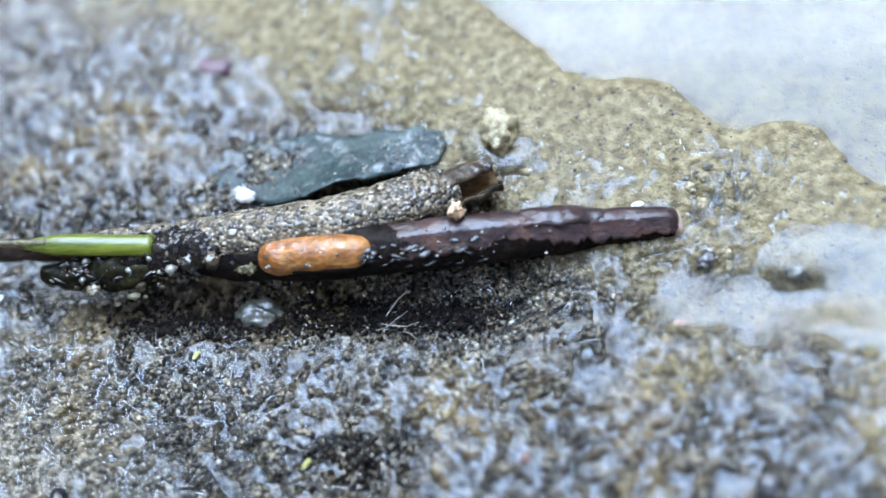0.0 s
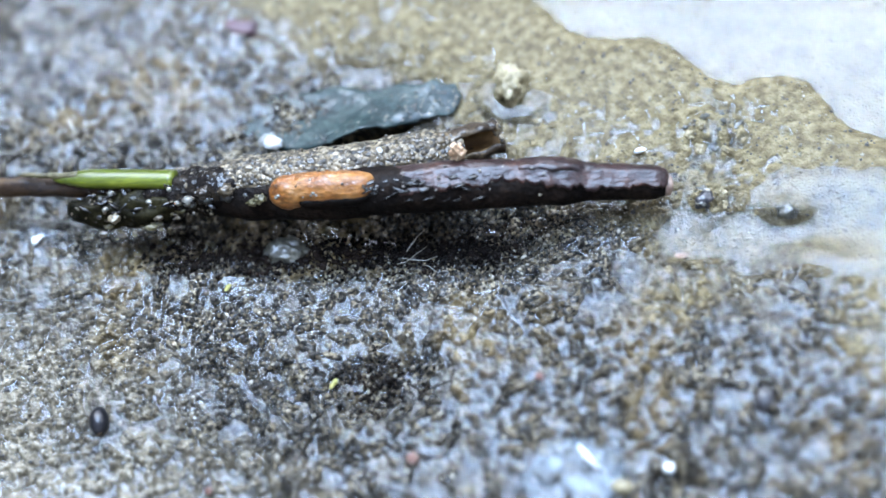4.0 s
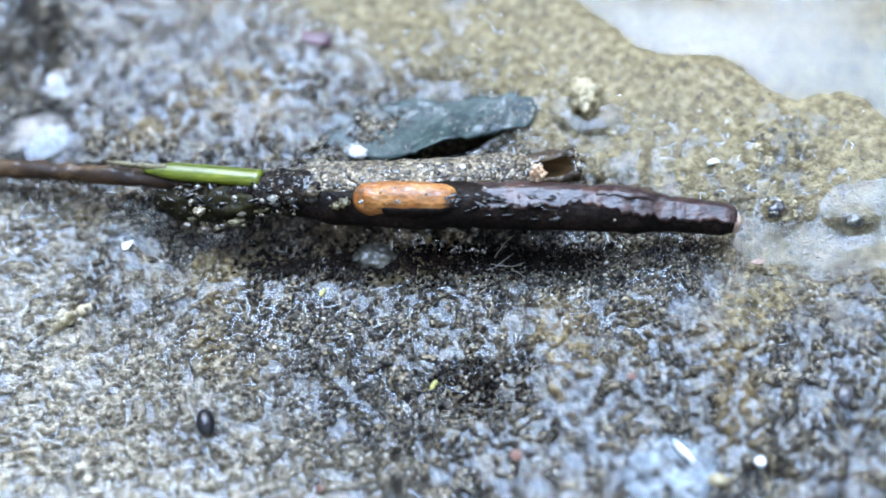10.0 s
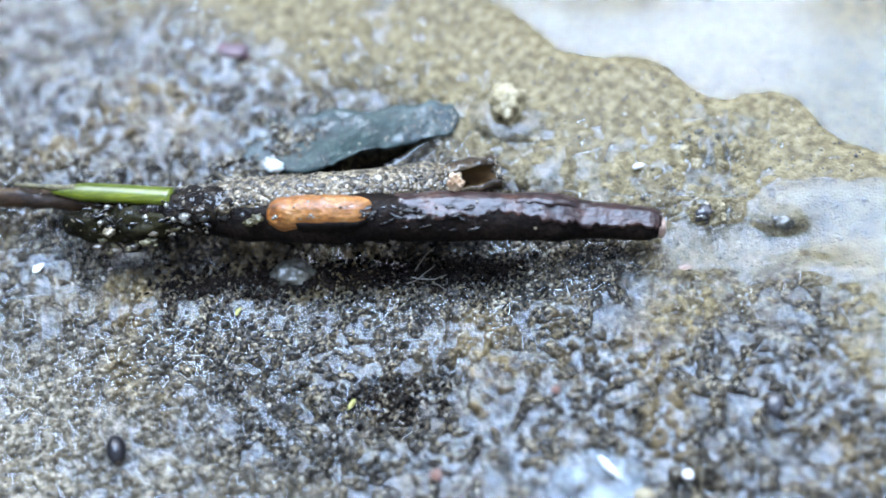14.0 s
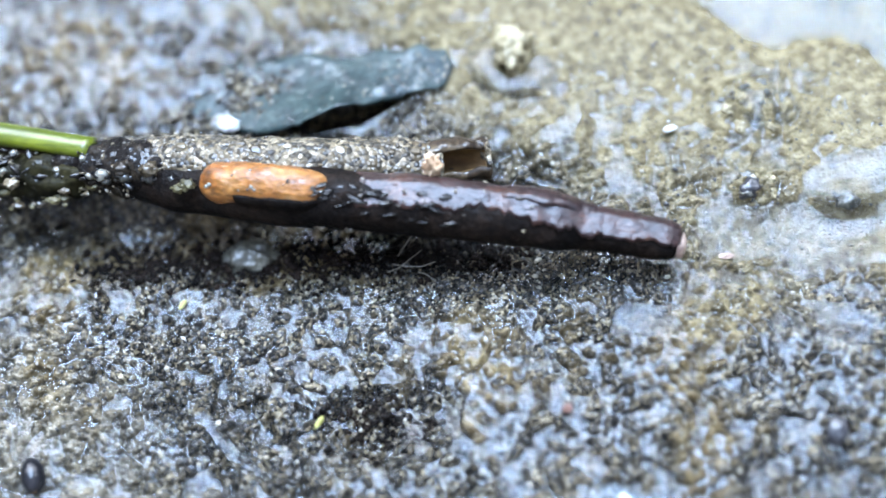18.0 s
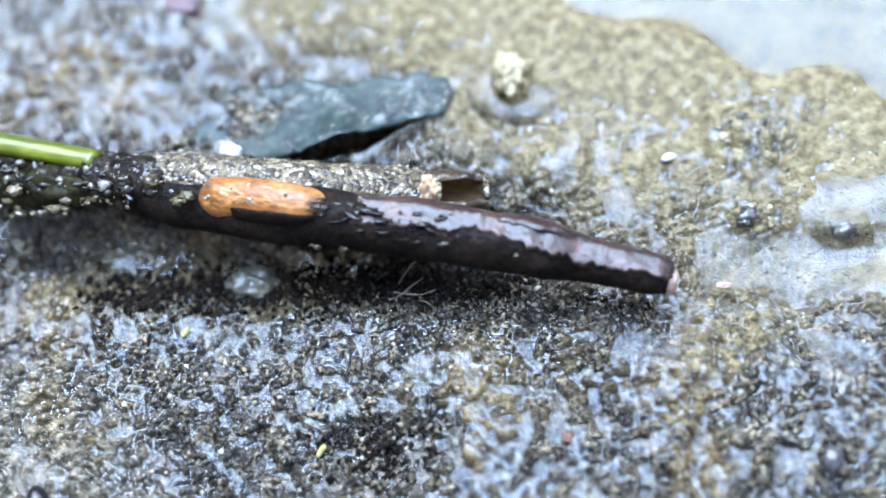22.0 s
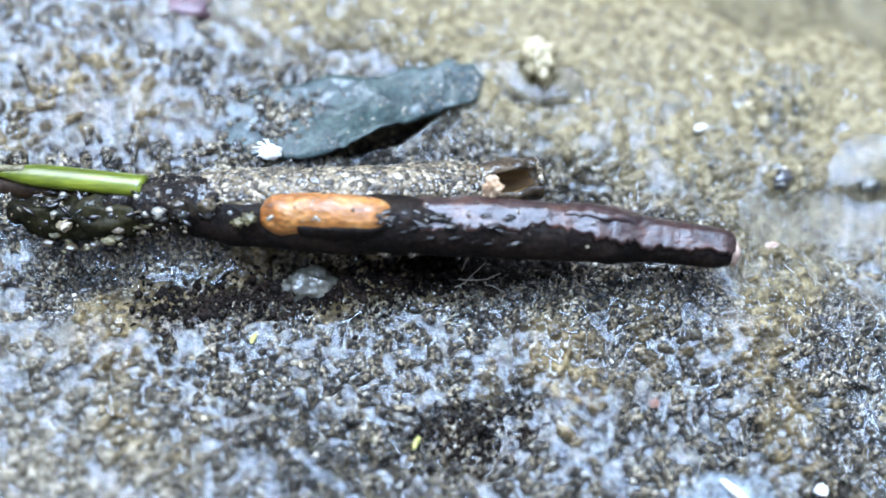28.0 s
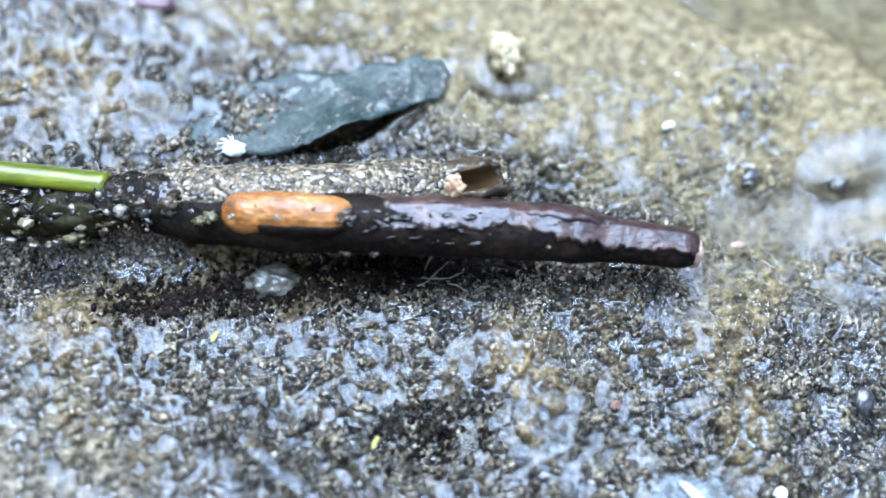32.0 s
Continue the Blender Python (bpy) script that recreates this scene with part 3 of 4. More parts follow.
def sky_block_mesh():
    """An unseen dark ring, added all round to cut off light from the low sky."""
    bm = bmesh.new()
    rings = []
    for r, h in ((55, -2), (60, 14), (70, 32), (90, 46), (130, 50), (180, 40)):
        ring = []
        for k in range(72):
            a = 2 * math.pi * k / 72
            w = 1 + 0.12 * noise.noise(Vector((3 * math.cos(a), 3 * math.sin(a), r * 0.05)))
            ring.append(bm.verts.new((r * w * math.cos(a), r * w * math.sin(a), h * (1 + 0.25 * noise.noise(Vector((4 * math.cos(a), 4 * math.sin(a), r * 0.1)))))))
        rings.append(ring)
    for p, q in zip(rings, rings[1:]):
        for k in range(72):
            bm.faces.new((p[k], p[(k + 1) % 72], q[(k + 1) % 72], q[k]))
    bmesh.ops.recalc_face_normals(bm, faces=bm.faces)
    return bm


tagged(part("backdrop", sky_block_mesh(), SKY_BLOCK), "unseen dark ring added to block low sky light", "bank", kind="structure")

# ---- the case of a caddis larva: it shuffles along by jerks ----
O = (0.0, 0.4, 0.15)
CASE_ROWS = [
    (0.0, 15.2, 2.9, 7.7, 0.092, 0.128, -0.09), (2.5, 14.6, 2.9, 8.1, 0.092, 0.136, -0.09),
    (4.5, -4.5, 0.4, 3.2, 0.036, 0.006, 0.006), (5.5, -5.0, 0.4, 3.1, 0.042, 0.002, 0.006), (8.5, -4.5, 0.4, 3.0, 0.036, 0.002, 0.006),
    (8.9, -3.8, 1.4, 2.6, 0.028, 0.012, -0.004), (9.1, -12.0, 2.0, 1.4, 0.004, 0.024, -0.015), (9.3, -29.0, 5.0, 1.5, -0.008, 0.030, -0.01),
    (9.5, -26.0, 5.5, 1.2, 0.002, 0.040, 0.0), (9.7, -28.0, 5.0, 0.6, 0.002, 0.043, 0.02), (9.8, -20.0, 1.6, -1.6, 0.012, 0.012, 0.016),
    (9.9, -15.0, 1.3, -1.4, 0.011, -0.022, 0.016), (10.0, -6.3, 0.6, -1.3, -0.004, -0.046, 0.012), (10.5, -6.3, 0.9, -0.8, 0.0, -0.043, 0.006),
    (14.0, -6.2, 0.9, -0.9, -0.001, -0.042, 0.005), (14.5, -7.0, 0.8, -1.4, -0.010, -0.048, 0.006),
    (16.5, -10.8, 1.0, -6.4, -0.064, -0.104, 0.010), (17.0, -10.3, 1.2, -6.4, -0.062, -0.102, 0.006), (20.5, -10.6, 1.4, -6.5, -0.063, -0.102, 0.005),
    (21.0, -10.6, 1.4, -7.0, -0.067, -0.104, 0.004), (21.1, -9.0, 1.3, -8.7, -0.070, -0.113, 0.012), (21.2, -14.5, 0.4, -9.0, -0.072, -0.098, 0.05),
    (21.3, -17.5, 0.2, -9.2, -0.080, -0.064, 0.040), (21.5, -23.5, 0.8, -9.4, -0.076, -0.076, 0.033), (22.0, -19.5, 0.7, -9.1, -0.079, -0.098, 0.018),
    (22.5, -14.0, 0.8, -8.4, -0.081, -0.118, 0.004), (23.0, -14.2, 0.0, -8.8, -0.086, -0.120, 0.004), (24.0, -13.9, -1.4, -9.4, -0.093, -0.122, 0.0),
    (25.5, -13.5, -1.6, -9.5, -0.092, -0.122, -0.004), (27.5, -11.0, -3.2, -10.1, -0.093, -0.116, -0.022), (32.0, -11.4, -3.2, -10.0, -0.092, -0.115, -0.024),
]


def own(p):
    return (p[0] - O[0], p[1] - O[1], p[2] - O[2])


def owned(pts):
    return [own(p) for p in pts]


def along(points, n):
    """n + 1 places spaced evenly along a line of points, rounded at its bends."""
    pts = [Vector(p) for p in points]
    out = []
    for k in range(n + 1):
        s = k / n * (len(pts) - 1)
        i = min(int(s), len(pts) - 2)
        u = s - i
        p0, p1, p2, p3 = pts[max(i - 1, 0)], pts[i], pts[i + 1], pts[min(i + 2, len(pts) - 1)]
        out.append(0.5 * (2 * p1 + (p2 - p0) * u + (2 * p0 - 5 * p1 + 4 * p2 - p3) * u * u + (3 * p1 - p0 - 3 * p2 + p3) * u ** 3))
    return out


def shell(points, radii, start, end, sides, lift, thick, ragged=0.0, seed=0, wobble=0.1, size=0.1, ease=0, flat=None):
    """A curved piece of skin on a stick: from the angle start to the angle end(k) in degrees (0 front, 90 top), with a ragged lower edge."""
    bm = bmesh.new()
    pts = [Vector(p) for p in points]
    outer, inner = [], []
    for k, p in enumerate(pts):
        d = (pts[min(k + 1, len(pts) - 1)] - pts[max(k - 1, 0)]).normalized()
        side = d.cross(Vector((0, 0, 1))).normalized()
        up = side.cross(d)
        low = end(k / (len(pts) - 1)) + ragged * (noise.noise(Vector((k * 0.13, seed, 0))) + 0.6 * noise.noise(Vector((k * 0.45, seed + 9, 0))) + 0.4 * noise.noise(Vector((k * 1.1, seed + 5, 0))))
        a_out, a_in = [], []
        for s in range(sides + 1):
            a = radians(start + (low - start) * s / sides)
            way = side * math.cos(a) + up * math.sin(a)
            base = p + way * radii[k]
            r = radii[k] * (1 + wobble * noise.noise((base + Vector((seed * 3.1, 0, 0))) / size)) + lift * (min(1.0, k / ease) if ease else 1.0) - (0.0 if not ease else 0.020 * max(0.0, 1 - k / ease))
            if flat is not None:
                r *= min(1.0, 0.9 / max(0.3, math.cos(a - radians(flat))))
            edge = 0.4 if s in (0, sides) or k in (0, len(pts) - 1) else (0.8 if s in (1, sides - 1) or k in (1, len(pts) - 2) else 1.0)
            a_out.append(bm.verts.new(p + way * (r - thick * (1 - edge))))
            a_in.append(bm.verts.new(p + way * (r - thick)))
        outer.append(a_out)
        inner.append(a_in)
    for k in range(len(pts) - 1):
        for s in range(sides):
            bm.faces.new((outer[k][s], outer[k][s + 1], outer[k + 1][s + 1], outer[k + 1][s]))
            bm.faces.new((inner[k][s], inner[k + 1][s], inner[k + 1][s + 1], inner[k][s + 1]))
        for s in (0, sides):
            bm.faces.new((outer[k][s], outer[k + 1][s], inner[k + 1][s], inner[k][s]))
    for k in (0, len(pts) - 1):
        for s in range(sides):
            bm.faces.new((outer[k][s], inner[k][s], inner[k][s + 1], outer[k][s + 1]))
    bmesh.ops.recalc_face_normals(bm, faces=bm.faces)
    return bm


rng = random.Random(5)
case = tagged(new("caddis_case"), "caddis larva case of dark sticks, sand and green blade", "larva case")
case.location = Vector(O) * CM
cam.data.dof.focus_object = case
tube_axis = along([(-1.65, 0.56, 0.10), (-1.2, 0.49, 0.15), (-0.9, 0.465, 0.185), (-0.5, 0.465, 0.195), (-0.1, 0.53, 0.15), (0.03, 0.55, 0.145)], 56)
tube_r = [float(np.interp(p.x, [-1.65, -1.3, -0.9, -0.4, -0.1, 0.03], [0.05, 0.09, 0.120, 0.124, 0.122, 0.085])) for p in tube_axis]
tube = part("sand_tube", rod(owned(tube_axis), tube_r, 40, 0.10, 2, size=0.05), TUBE, case, "tube of glued sand grains, wet")

stem_axis = along([(-1.15, 0.43, 0.15), (-0.7, 0.37, 0.185), (-0.36, 0.335, 0.210), (0.0, 0.318, 0.207), (0.3, 0.308, 0.188), (0.6, 0.300, 0.155), (0.90, 0.287, 0.125)], 144)
stem_r = [float(np.interp(p.x, [-1.15, -0.95, -0.5, 0.0, 0.3, 0.45, 0.54, 0.78, 0.85, 0.885, 0.90], [0.07, 0.105, 0.112, 0.112, 0.106, 0.103, 0.083, 0.077, 0.073, 0.060, 0.044])) for p in stem_axis]
stem = part("bark_stick", rod(owned(stem_axis), [r * (1.0 - 0.12 * min(1, max(0, (k - 45) / 25))) for k, r in enumerate(stem_r)], 28, 0.10, 5, size=0.12), CORE, case, "stick, black and wet below")
part("bark_skin", shell(owned(stem_axis)[37:145], stem_r[37:145], 150, lambda s: 47 + 24 * math.exp(-((s - 0.47) / 0.13) ** 2) - 4 * s, 30, 0.009, 0.02, 20, 3, 0.07, 0.06, ease=30, flat=74),
     BARK, stem, "glossy purple-brown bark with a torn lower edge")
part("cut_end", rod(owned([(0.882, 0.286, 0.126), (0.904, 0.285, 0.124), (0.915, 0.285, 0.123)]), [0.052, 0.046, 0.026], 20, 0.25, 6, size=0.03), CUT, stem, "pale pinkish cut end")
part("bark_flake", shell(owned(stem_axis)[92:121], [r * (1.0 + 0.10 * math.sin(math.pi * k / 28)) for k, r in enumerate(stem_r[92:121])], 150, lambda s: 100 - 8 * math.sin(3.1 * s), 12, 0.012, 0.016, 9, 44, 0.10, 0.05),
     BARK, stem, "lifted brown flake of bark")
amber_axis = along([(-0.825, 0.357, 0.238), (-0.66, 0.345, 0.262), (-0.5, 0.327, 0.277), (-0.35, 0.312, 0.287)], 40)
amber_r = [0.078 * math.sqrt(max(0.04, 1 - max(0, (9 - k) / 9.3) ** 2)) * (1 - 0.10 * max(0, (k - 22) / 18) - 0.45 * max(0, (k - 31) / 9) ** 2) for k in range(41)]
amber = part("amber_piece", rod(owned(amber_axis), amber_r, 40, 0.09, 8, size=0.05), AMBER, case, "orange wood with its bark peeled off")
part("bark_flap", shell(owned(amber_axis)[12:41], [r + 0.003 for r in amber_r[12:41]], 20, lambda s: -75, 14, 0.006, 0.012, 10, 31, 0.05, 0.05), CORE, amber, "strip of black bark left below")

stub_axis = along([(-0.08, 0.53, 0.185), (0.08, 0.57, 0.17), (0.19, 0.605, 0.16)], 24)
stub_r = [0.080 - 0.006 * math.sin(k * 0.4) for k in range(25)]
stub = part("stub", shell(owned(stub_axis), stub_r, 86, lambda s: 376, 36, 0.0, 0.018, 9, 12, 0.22, 0.05), STUB, case, "hollow dark tube end, open at its front")
part("stub_lining", shell(owned(stub_axis), [r - 0.019 for r in stub_r], 92, lambda s: 372, 30, 0.0, 0.006, 4, 13, 0.06, 0.06), LINING, stub, "smooth brown lining of the tube")
part("stub_rim", shell(owned(stub_axis)[21:25], [r + 0.002 for r in stub_r[21:25]], 240, lambda s: 18, 24, 0.003, 0.024, 14, 15, 0.3, 0.04), TUBE, stub, "sandy rim of the tube end")
chip = part("pale_chip", lump(0.031, 0.028, 0.055, 4, 0.8, 4, 0.5), PINK, case, "pinkish chip at the mouth of the stub")
chip.location = Vector(own((0.01, 0.415, 0.325))) * CM
blade_axis = line((-1.845, 0.563, 0.228), (-1.262, 0.470, 0.258), 24)
blade_r = [0.012 + 0.035 * min(1, k / 7) ** 0.7 for k in range(25)]
blade = part("green_blade", rod(owned(blade_axis), blade_r, 16, 0.05, 3, flat=0.8), GREEN, case, "fresh green piece of grass blade")
part("frayed_tip", rod(owned(along([(-2.02, 0.60, 0.24), (-1.9, 0.575, 0.245), (-1.72, 0.55, 0.25)], 14)), [0.006 + 0.014 * k / 14 for k in range(15)], 8, 0.4, 3, size=0.05), RIM, blade, "olive frayed fibre")
root = part("rootlet", rod(owned(along([(-3.6, 0.74, 0.10), (-3.0, 0.685, 0.12), (-2.5, 0.63, 0.155), (-2.0, 0.575, 0.165), (-1.5, 0.49, 0.17), (-1.2, 0.45, 0.18)], 70)),
    [0.044 + 0.012 * noise.noise(Vector((k * 0.31, 3, 0))) for k in range(71)], 14, 0.3, 4, size=0.06), TWIG, case, "long thin brown rootlet")
for k in range(9):
    x = -2.45 + 0.1 * k + rng.uniform(-0.03, 0.03)
    a = Vector((x, 0.575 - 0.11 * (x + 2), 0.165))
    part("fibre", rod(owned(along([a, a + Vector((0.06, -0.03, 0.01)), a + Vector((rng.uniform(0.08, 0.14), -rng.uniform(0.03, 0.07), -0.03))], 5)), [0.008, 0.008, 0.007, 0.006, 0.005, 0.003], 6, 0.3, k), OLIVE, root)

# the olive scale under the blade and its sandy rim
scale_axis = along([(-1.80, 0.45, 0.12), (-1.6, 0.43, 0.13), (-1.4, 0.41, 0.15), (-1.24, 0.42, 0.17)], 20)
scale = part("leaf_scale", shell(owned(scale_axis), [0.035 + 0.052 * math.sin(math.pi * k / 20) ** 0.6 for k in range(21)], 130, lambda s: -50, 24, 0.0, 0.02, 12, 21, 0.35, 0.045), OLIVE, case, "olive-brown curled leaf scale")
rim_axis = along([(-1.60, 0.30, 0.13), (-1.45, 0.28, 0.15), (-1.32, 0.295, 0.185), (-1.23, 0.345, 0.215), (-1.17, 0.39, 0.245)], 34)
for k, p in enumerate(rim_axis):
    r = 0.006 + 0.011 * rng.random() ** 2
    g = part("rim_grain", lump(r * 1.5, r, r, 60 + k, 0.5, 2, 1.3), RIM if k % 3 else CASE_GRIT, scale, smooth=False)
    g.location = Vector(own(p + Vector((rng.uniform(-0.03, 0.03), rng.uniform(-0.02, 0.05), rng.uniform(-0.03, 0.012))))) * CM
part("dark_wad", rod(owned(along([(-1.50, 0.47, 0.13), (-1.25, 0.46, 0.17), (-1.0, 0.44, 0.19), (-0.78, 0.40, 0.15)], 36)), [0.070 + 0.034 * math.sin(math.pi * k / 36) for k in range(37)], 28, 0.32, 14, size=0.06), WAD, case, "black wet plant bits bound together")
for x, y, z, r, s in ((-0.86, 0.31, 0.285, 0.022, 1), (-0.90, 0.33, 0.24, 0.024, 2), (-1.55, 0.33, 0.20, 0.022, 3), (-1.02, 0.37, 0.28, 0.028, 4), (-1.12, 0.38, 0.27, 0.026, 5), (-0.38, 0.25, 0.17, 0.022, 6), (-0.27, 0.24, 0.18, 0.018, 7)):
    g = part("sand_clot", lump(r * 1.2, r, r * 0.7, s, 0.7, 3, 0.5), RIM if s < 3 else CASE_GRIT, case)
    g.location = Vector(own((x, y, z))) * CM

bit_meshes, quartz_meshes = [], []
for k in range(5):
    for kind, mat, store in (("plant_bit", GLINT, bit_meshes), ("quartz_grain", QUARTZ, quartz_meshes)):
        ob = part(kind, lump(0.040, 0.018, 0.010, 80 + k, 0.5, 2, 0.7) if mat is GLINT else lump(0.026, 0.024, 0.020, 90 + k, 0.35, 2, 0.8), mat, case)
        ob.location = Vector(own((-1.20 + 0.09 * k, 0.36, 0.245))) * CM
        store.append(ob.data)
for kind, count, meshes, lo, hi, first, last in (("plant_bit", 60, bit_meshes, 0.35, 0.9, -1.72, -0.80), ("quartz_grain", 34, quartz_meshes, 0.25, 0.75, -1.62, -0.84)):
    for k in range(count):
        x = rng.uniform(first, last)
        a = radians(rng.uniform(38, 125))
        r = 0.125 if x > -1.3 else 0.085
        ob = new(kind, rng.choice(meshes))
        ob.parent = case
        s = rng.uniform(lo, hi)
        ob.location, ob.scale = Vector(own((x, (0.445 if x > -1.3 else 0.43) - math.cos(a) * r, 0.145 + math.sin(a) * r))) * CM, (s, s, s)
        ob.rotation_euler = (rng.uniform(-0.8, 0.8) + a - 1.57, rng.uniform(-0.5, 0.5), rng.uniform(-0.9, 0.9))

# Glossy black lumps stand in for patches of water film, for glints on the stick.
for k in range(32):
    i = rng.randrange(40, 84)
    a = radians(rng.uniform(28, 84))
    ob = new("plant_bit", rng.choice(bit_meshes))
    ob.parent = case
    s = rng.uniform(0.2, 1.0)
    ob.location, ob.scale = Vector(own(stem_axis[i] + Vector((0, -math.cos(a), math.sin(a))) * stem_r[i])) * CM, (s, s, s * 0.7)
    ob.rotation_euler = (a - 1.57 + rng.uniform(-0.3, 0.5), rng.uniform(-0.3, 0.3), rng.uniform(-0.5, 0.5))

for k in range(8):
    i = rng.randrange(36, 41)
    a = radians(rng.uniform(10, 85))
    ob = new("plant_bit", rng.choice(bit_meshes))
    ob.parent = case
    s = rng.uniform(0.35, 0.8)
    ob.location, ob.scale = Vector(own(amber_axis[i] + Vector((0, -math.cos(a), math.sin(a))) * amber_r[i])) * CM, (s, s, s * 0.6)
    ob.rotation_euler = (a - 1.57 + rng.uniform(-0.3, 0.5), rng.uniform(-0.3, 0.3), rng.uniform(-0.4, 0.4))

# grains glued on the tube, the wad and the scale
grain_meshes = []
for k in range(6):
    bm = lump(0.026, 0.020, 0.010, 40 + k, 0.45, 2, 0.5)
    ob = part("grain", bm, CASE_GRIT, tube, smooth=False)
    grain_meshes.append(ob.data)
    ob.location = Vector(own(tube_axis[6 + 8 * k])) * CM + Vector((0, 0, tube_r[6 + 8 * k])) * CM
placed = 0
while placed < 290:
    i = rng.randrange(1, 56)
    a = rng.uniform(40, 150)
    w = radians(a)
    p = tube_axis[i] + Vector((rng.uniform(-0.02, 0.02), -math.cos(w) * tube_r[i], math.sin(w) * tube_r[i])) * 0.99
    ob = new("grain", rng.choice(grain_meshes))
    ob.parent = tube
    s = rng.uniform(0.18, 0.55)
    ob.location, ob.scale = Vector(own(p)) * CM, (s, s, s)
    ob.rotation_euler = Euler((radians(90 - a) * -1 + rng.uniform(-0.4, 0.4), rng.uniform(-0.4, 0.4), rng.uniform(0, 6)))
    placed += 1
for k in range(90):
    x = rng.uniform(-1.75, -0.85)
    a = radians(rng.uniform(20, 130))
    c = Vector((x, 0.44, 0.14)) if x > -1.3 else Vector((x, 0.425, 0.14))
    r = 0.135 if x > -1.3 else 0.09
    ob = new("sand_grain", rng.choice(grain_meshes))
    ob.parent = case
    s = rng.uniform(0.15, 0.5)
    ob.location, ob.scale = Vector(own(c + Vector((0, -math.cos(a) * r, math.sin(a) * r)))) * CM, (s, s, s)
    ob.rotation_euler = (rng.uniform(0, 6), rng.uniform(0, 6), rng.uniform(0, 6))
for k in range(24):
    i = rng.randrange(52, 104)
    a = radians(rng.uniform(35, 110))
    p = stem_axis[i] + Vector((0, -math.cos(a), math.sin(a))) * (stem_r[i] + 0.012)
    ob = new("sand_grain", rng.choice(grain_meshes))
    ob.parent = case
    s = rng.uniform(0.10, 0.32)
    ob.location, ob.scale = Vector(own(p)) * CM, (s, s, s)

for k in range(20):
    i = rng.randrange(1, 40)
    a = radians(rng.uniform(30, 100))
    p = amber_axis[i] + Vector((0, -math.cos(a), math.sin(a))) * amber_r[i]
    ob = new("sand_grain", rng.choice(quartz_meshes))
    ob.parent = case
    s = rng.uniform(0.12, 0.36)
    ob.location, ob.scale = Vector(own(p)) * CM, (s, s, s)

for k in range(16):
    a = radians(rng.uniform(92, 150))
    p = stub_axis[rng.randrange(4, 23)] + Vector((0, -math.cos(a), math.sin(a))) * 0.072
    ob = new("sand_grain", rng.choice(grain_meshes))
    ob.parent = case
    s = rng.uniform(0.2, 0.55)
    ob.location, ob.scale = Vector(own(p)) * CM, (s, s, s)

# ---- things lying on the bed ----
NU, NV = 40, 16


LEAF_FRONT = along([(-1.02, 0.80, 0), (-0.86, 0.72, 0), (-0.69, 0.685, 0), (-0.52, 0.70, 0), (-0.34, 0.765, 0), (-0.18, 0.815, 0), (-0.02, 0.87, 0)], NU)
LEAF_BACK = along([(-1.06, 1.00, 0), (-0.84, 1.03, 0), (-0.66, 1.04, 0), (-0.35, 1.03, 0), (-0.15, 1.035, 0), (-0.03, 1.02, 0), (0.02, 0.96, 0)], NU)


def leaf_surface(u, v):
    s = u * NU
    i = min(int(s), NU - 1)
    p = LEAF_FRONT[i].lerp(LEAF_FRONT[i + 1], s - i).lerp(LEAF_BACK[i].lerp(LEAF_BACK[i + 1], s - i), v)
    low = 0.028 * noise.noise(p * 5 + Vector((3, 0, 0)))
    p.y += 0.014 * noise.noise(Vector((u * 30, 2, 0))) * (1 - v) + 0.03 * noise.noise(Vector((u * 12, 7, 0))) * v
    lift = 0.095 * math.exp(-((u - 0.55) / 0.2) ** 2) * (1 - v) ** 1.3 + 0.02 * math.exp(-((u - 0.75) / 0.25) ** 2)
    p.z = float(bed(p.x, p.y + 0.12 * (1 - v))) + 0.004 + 0.036 * float(step(0.12, 0.6, u)) + min(low, 0.004 + 0.03 * u) + lift + 0.004 * noise.noise(p * 30)
    return p


def leaf_mesh():
    bm = bmesh.new()
    top = [[bm.verts.new(leaf_surface(i / NU, j / NV)) for i in range(NU + 1)] for j in range(NV + 1)]
    low = [[bm.verts.new(leaf_surface(i / NU, j / NV) - Vector((0, 0, 0.012))) for i in range(NU + 1)] for j in range(NV + 1)]
    for j in range(NV):
        for i in range(NU):
            bm.faces.new((top[j][i], top[j][i + 1], top[j + 1][i + 1], top[j + 1][i]))
            bm.faces.new((low[j][i], low[j + 1][i], low[j + 1][i + 1], low[j][i + 1]))
    for j in range(NV):
        bm.faces.new((top[j][0], top[j + 1][0], low[j + 1][0], low[j][0]))
        bm.faces.new((top[j][NU], low[j][NU], low[j + 1][NU], top[j + 1][NU]))
    for i in range(NU):
        bm.faces.new((top[0][i], low[0][i], low[0][i + 1], top[0][i + 1]))
        bm.faces.new((top[NV][i], top[NV][i + 1], low[NV][i + 1], low[NV][i]))
    bmesh.ops.recalc_face_normals(bm, faces=bm.faces)
    return bm


leaf = tagged(new("leaf_fragment"), "slate-green dead leaf fragment, one edge curled up", "leaf")
part("blade", leaf_mesh(), SLATE, leaf)
for k in range(190):
    u, v = rng.uniform(0.08, 0.97), rng.uniform(0.04, 0.95)
    ob = new("sand_speck", rng.choice(grain_meshes if k % 3 else quartz_meshes))
    ob.parent = leaf
    s = rng.uniform(0.08, 0.36)
    ob.location, ob.scale = leaf_surface(u, v) * CM, (s, s, s)
    ob.rotation_euler = (rng.uniform(-0.4, 0.4), rng.uniform(-0.4, 0.4), rng.uniform(0, 6))


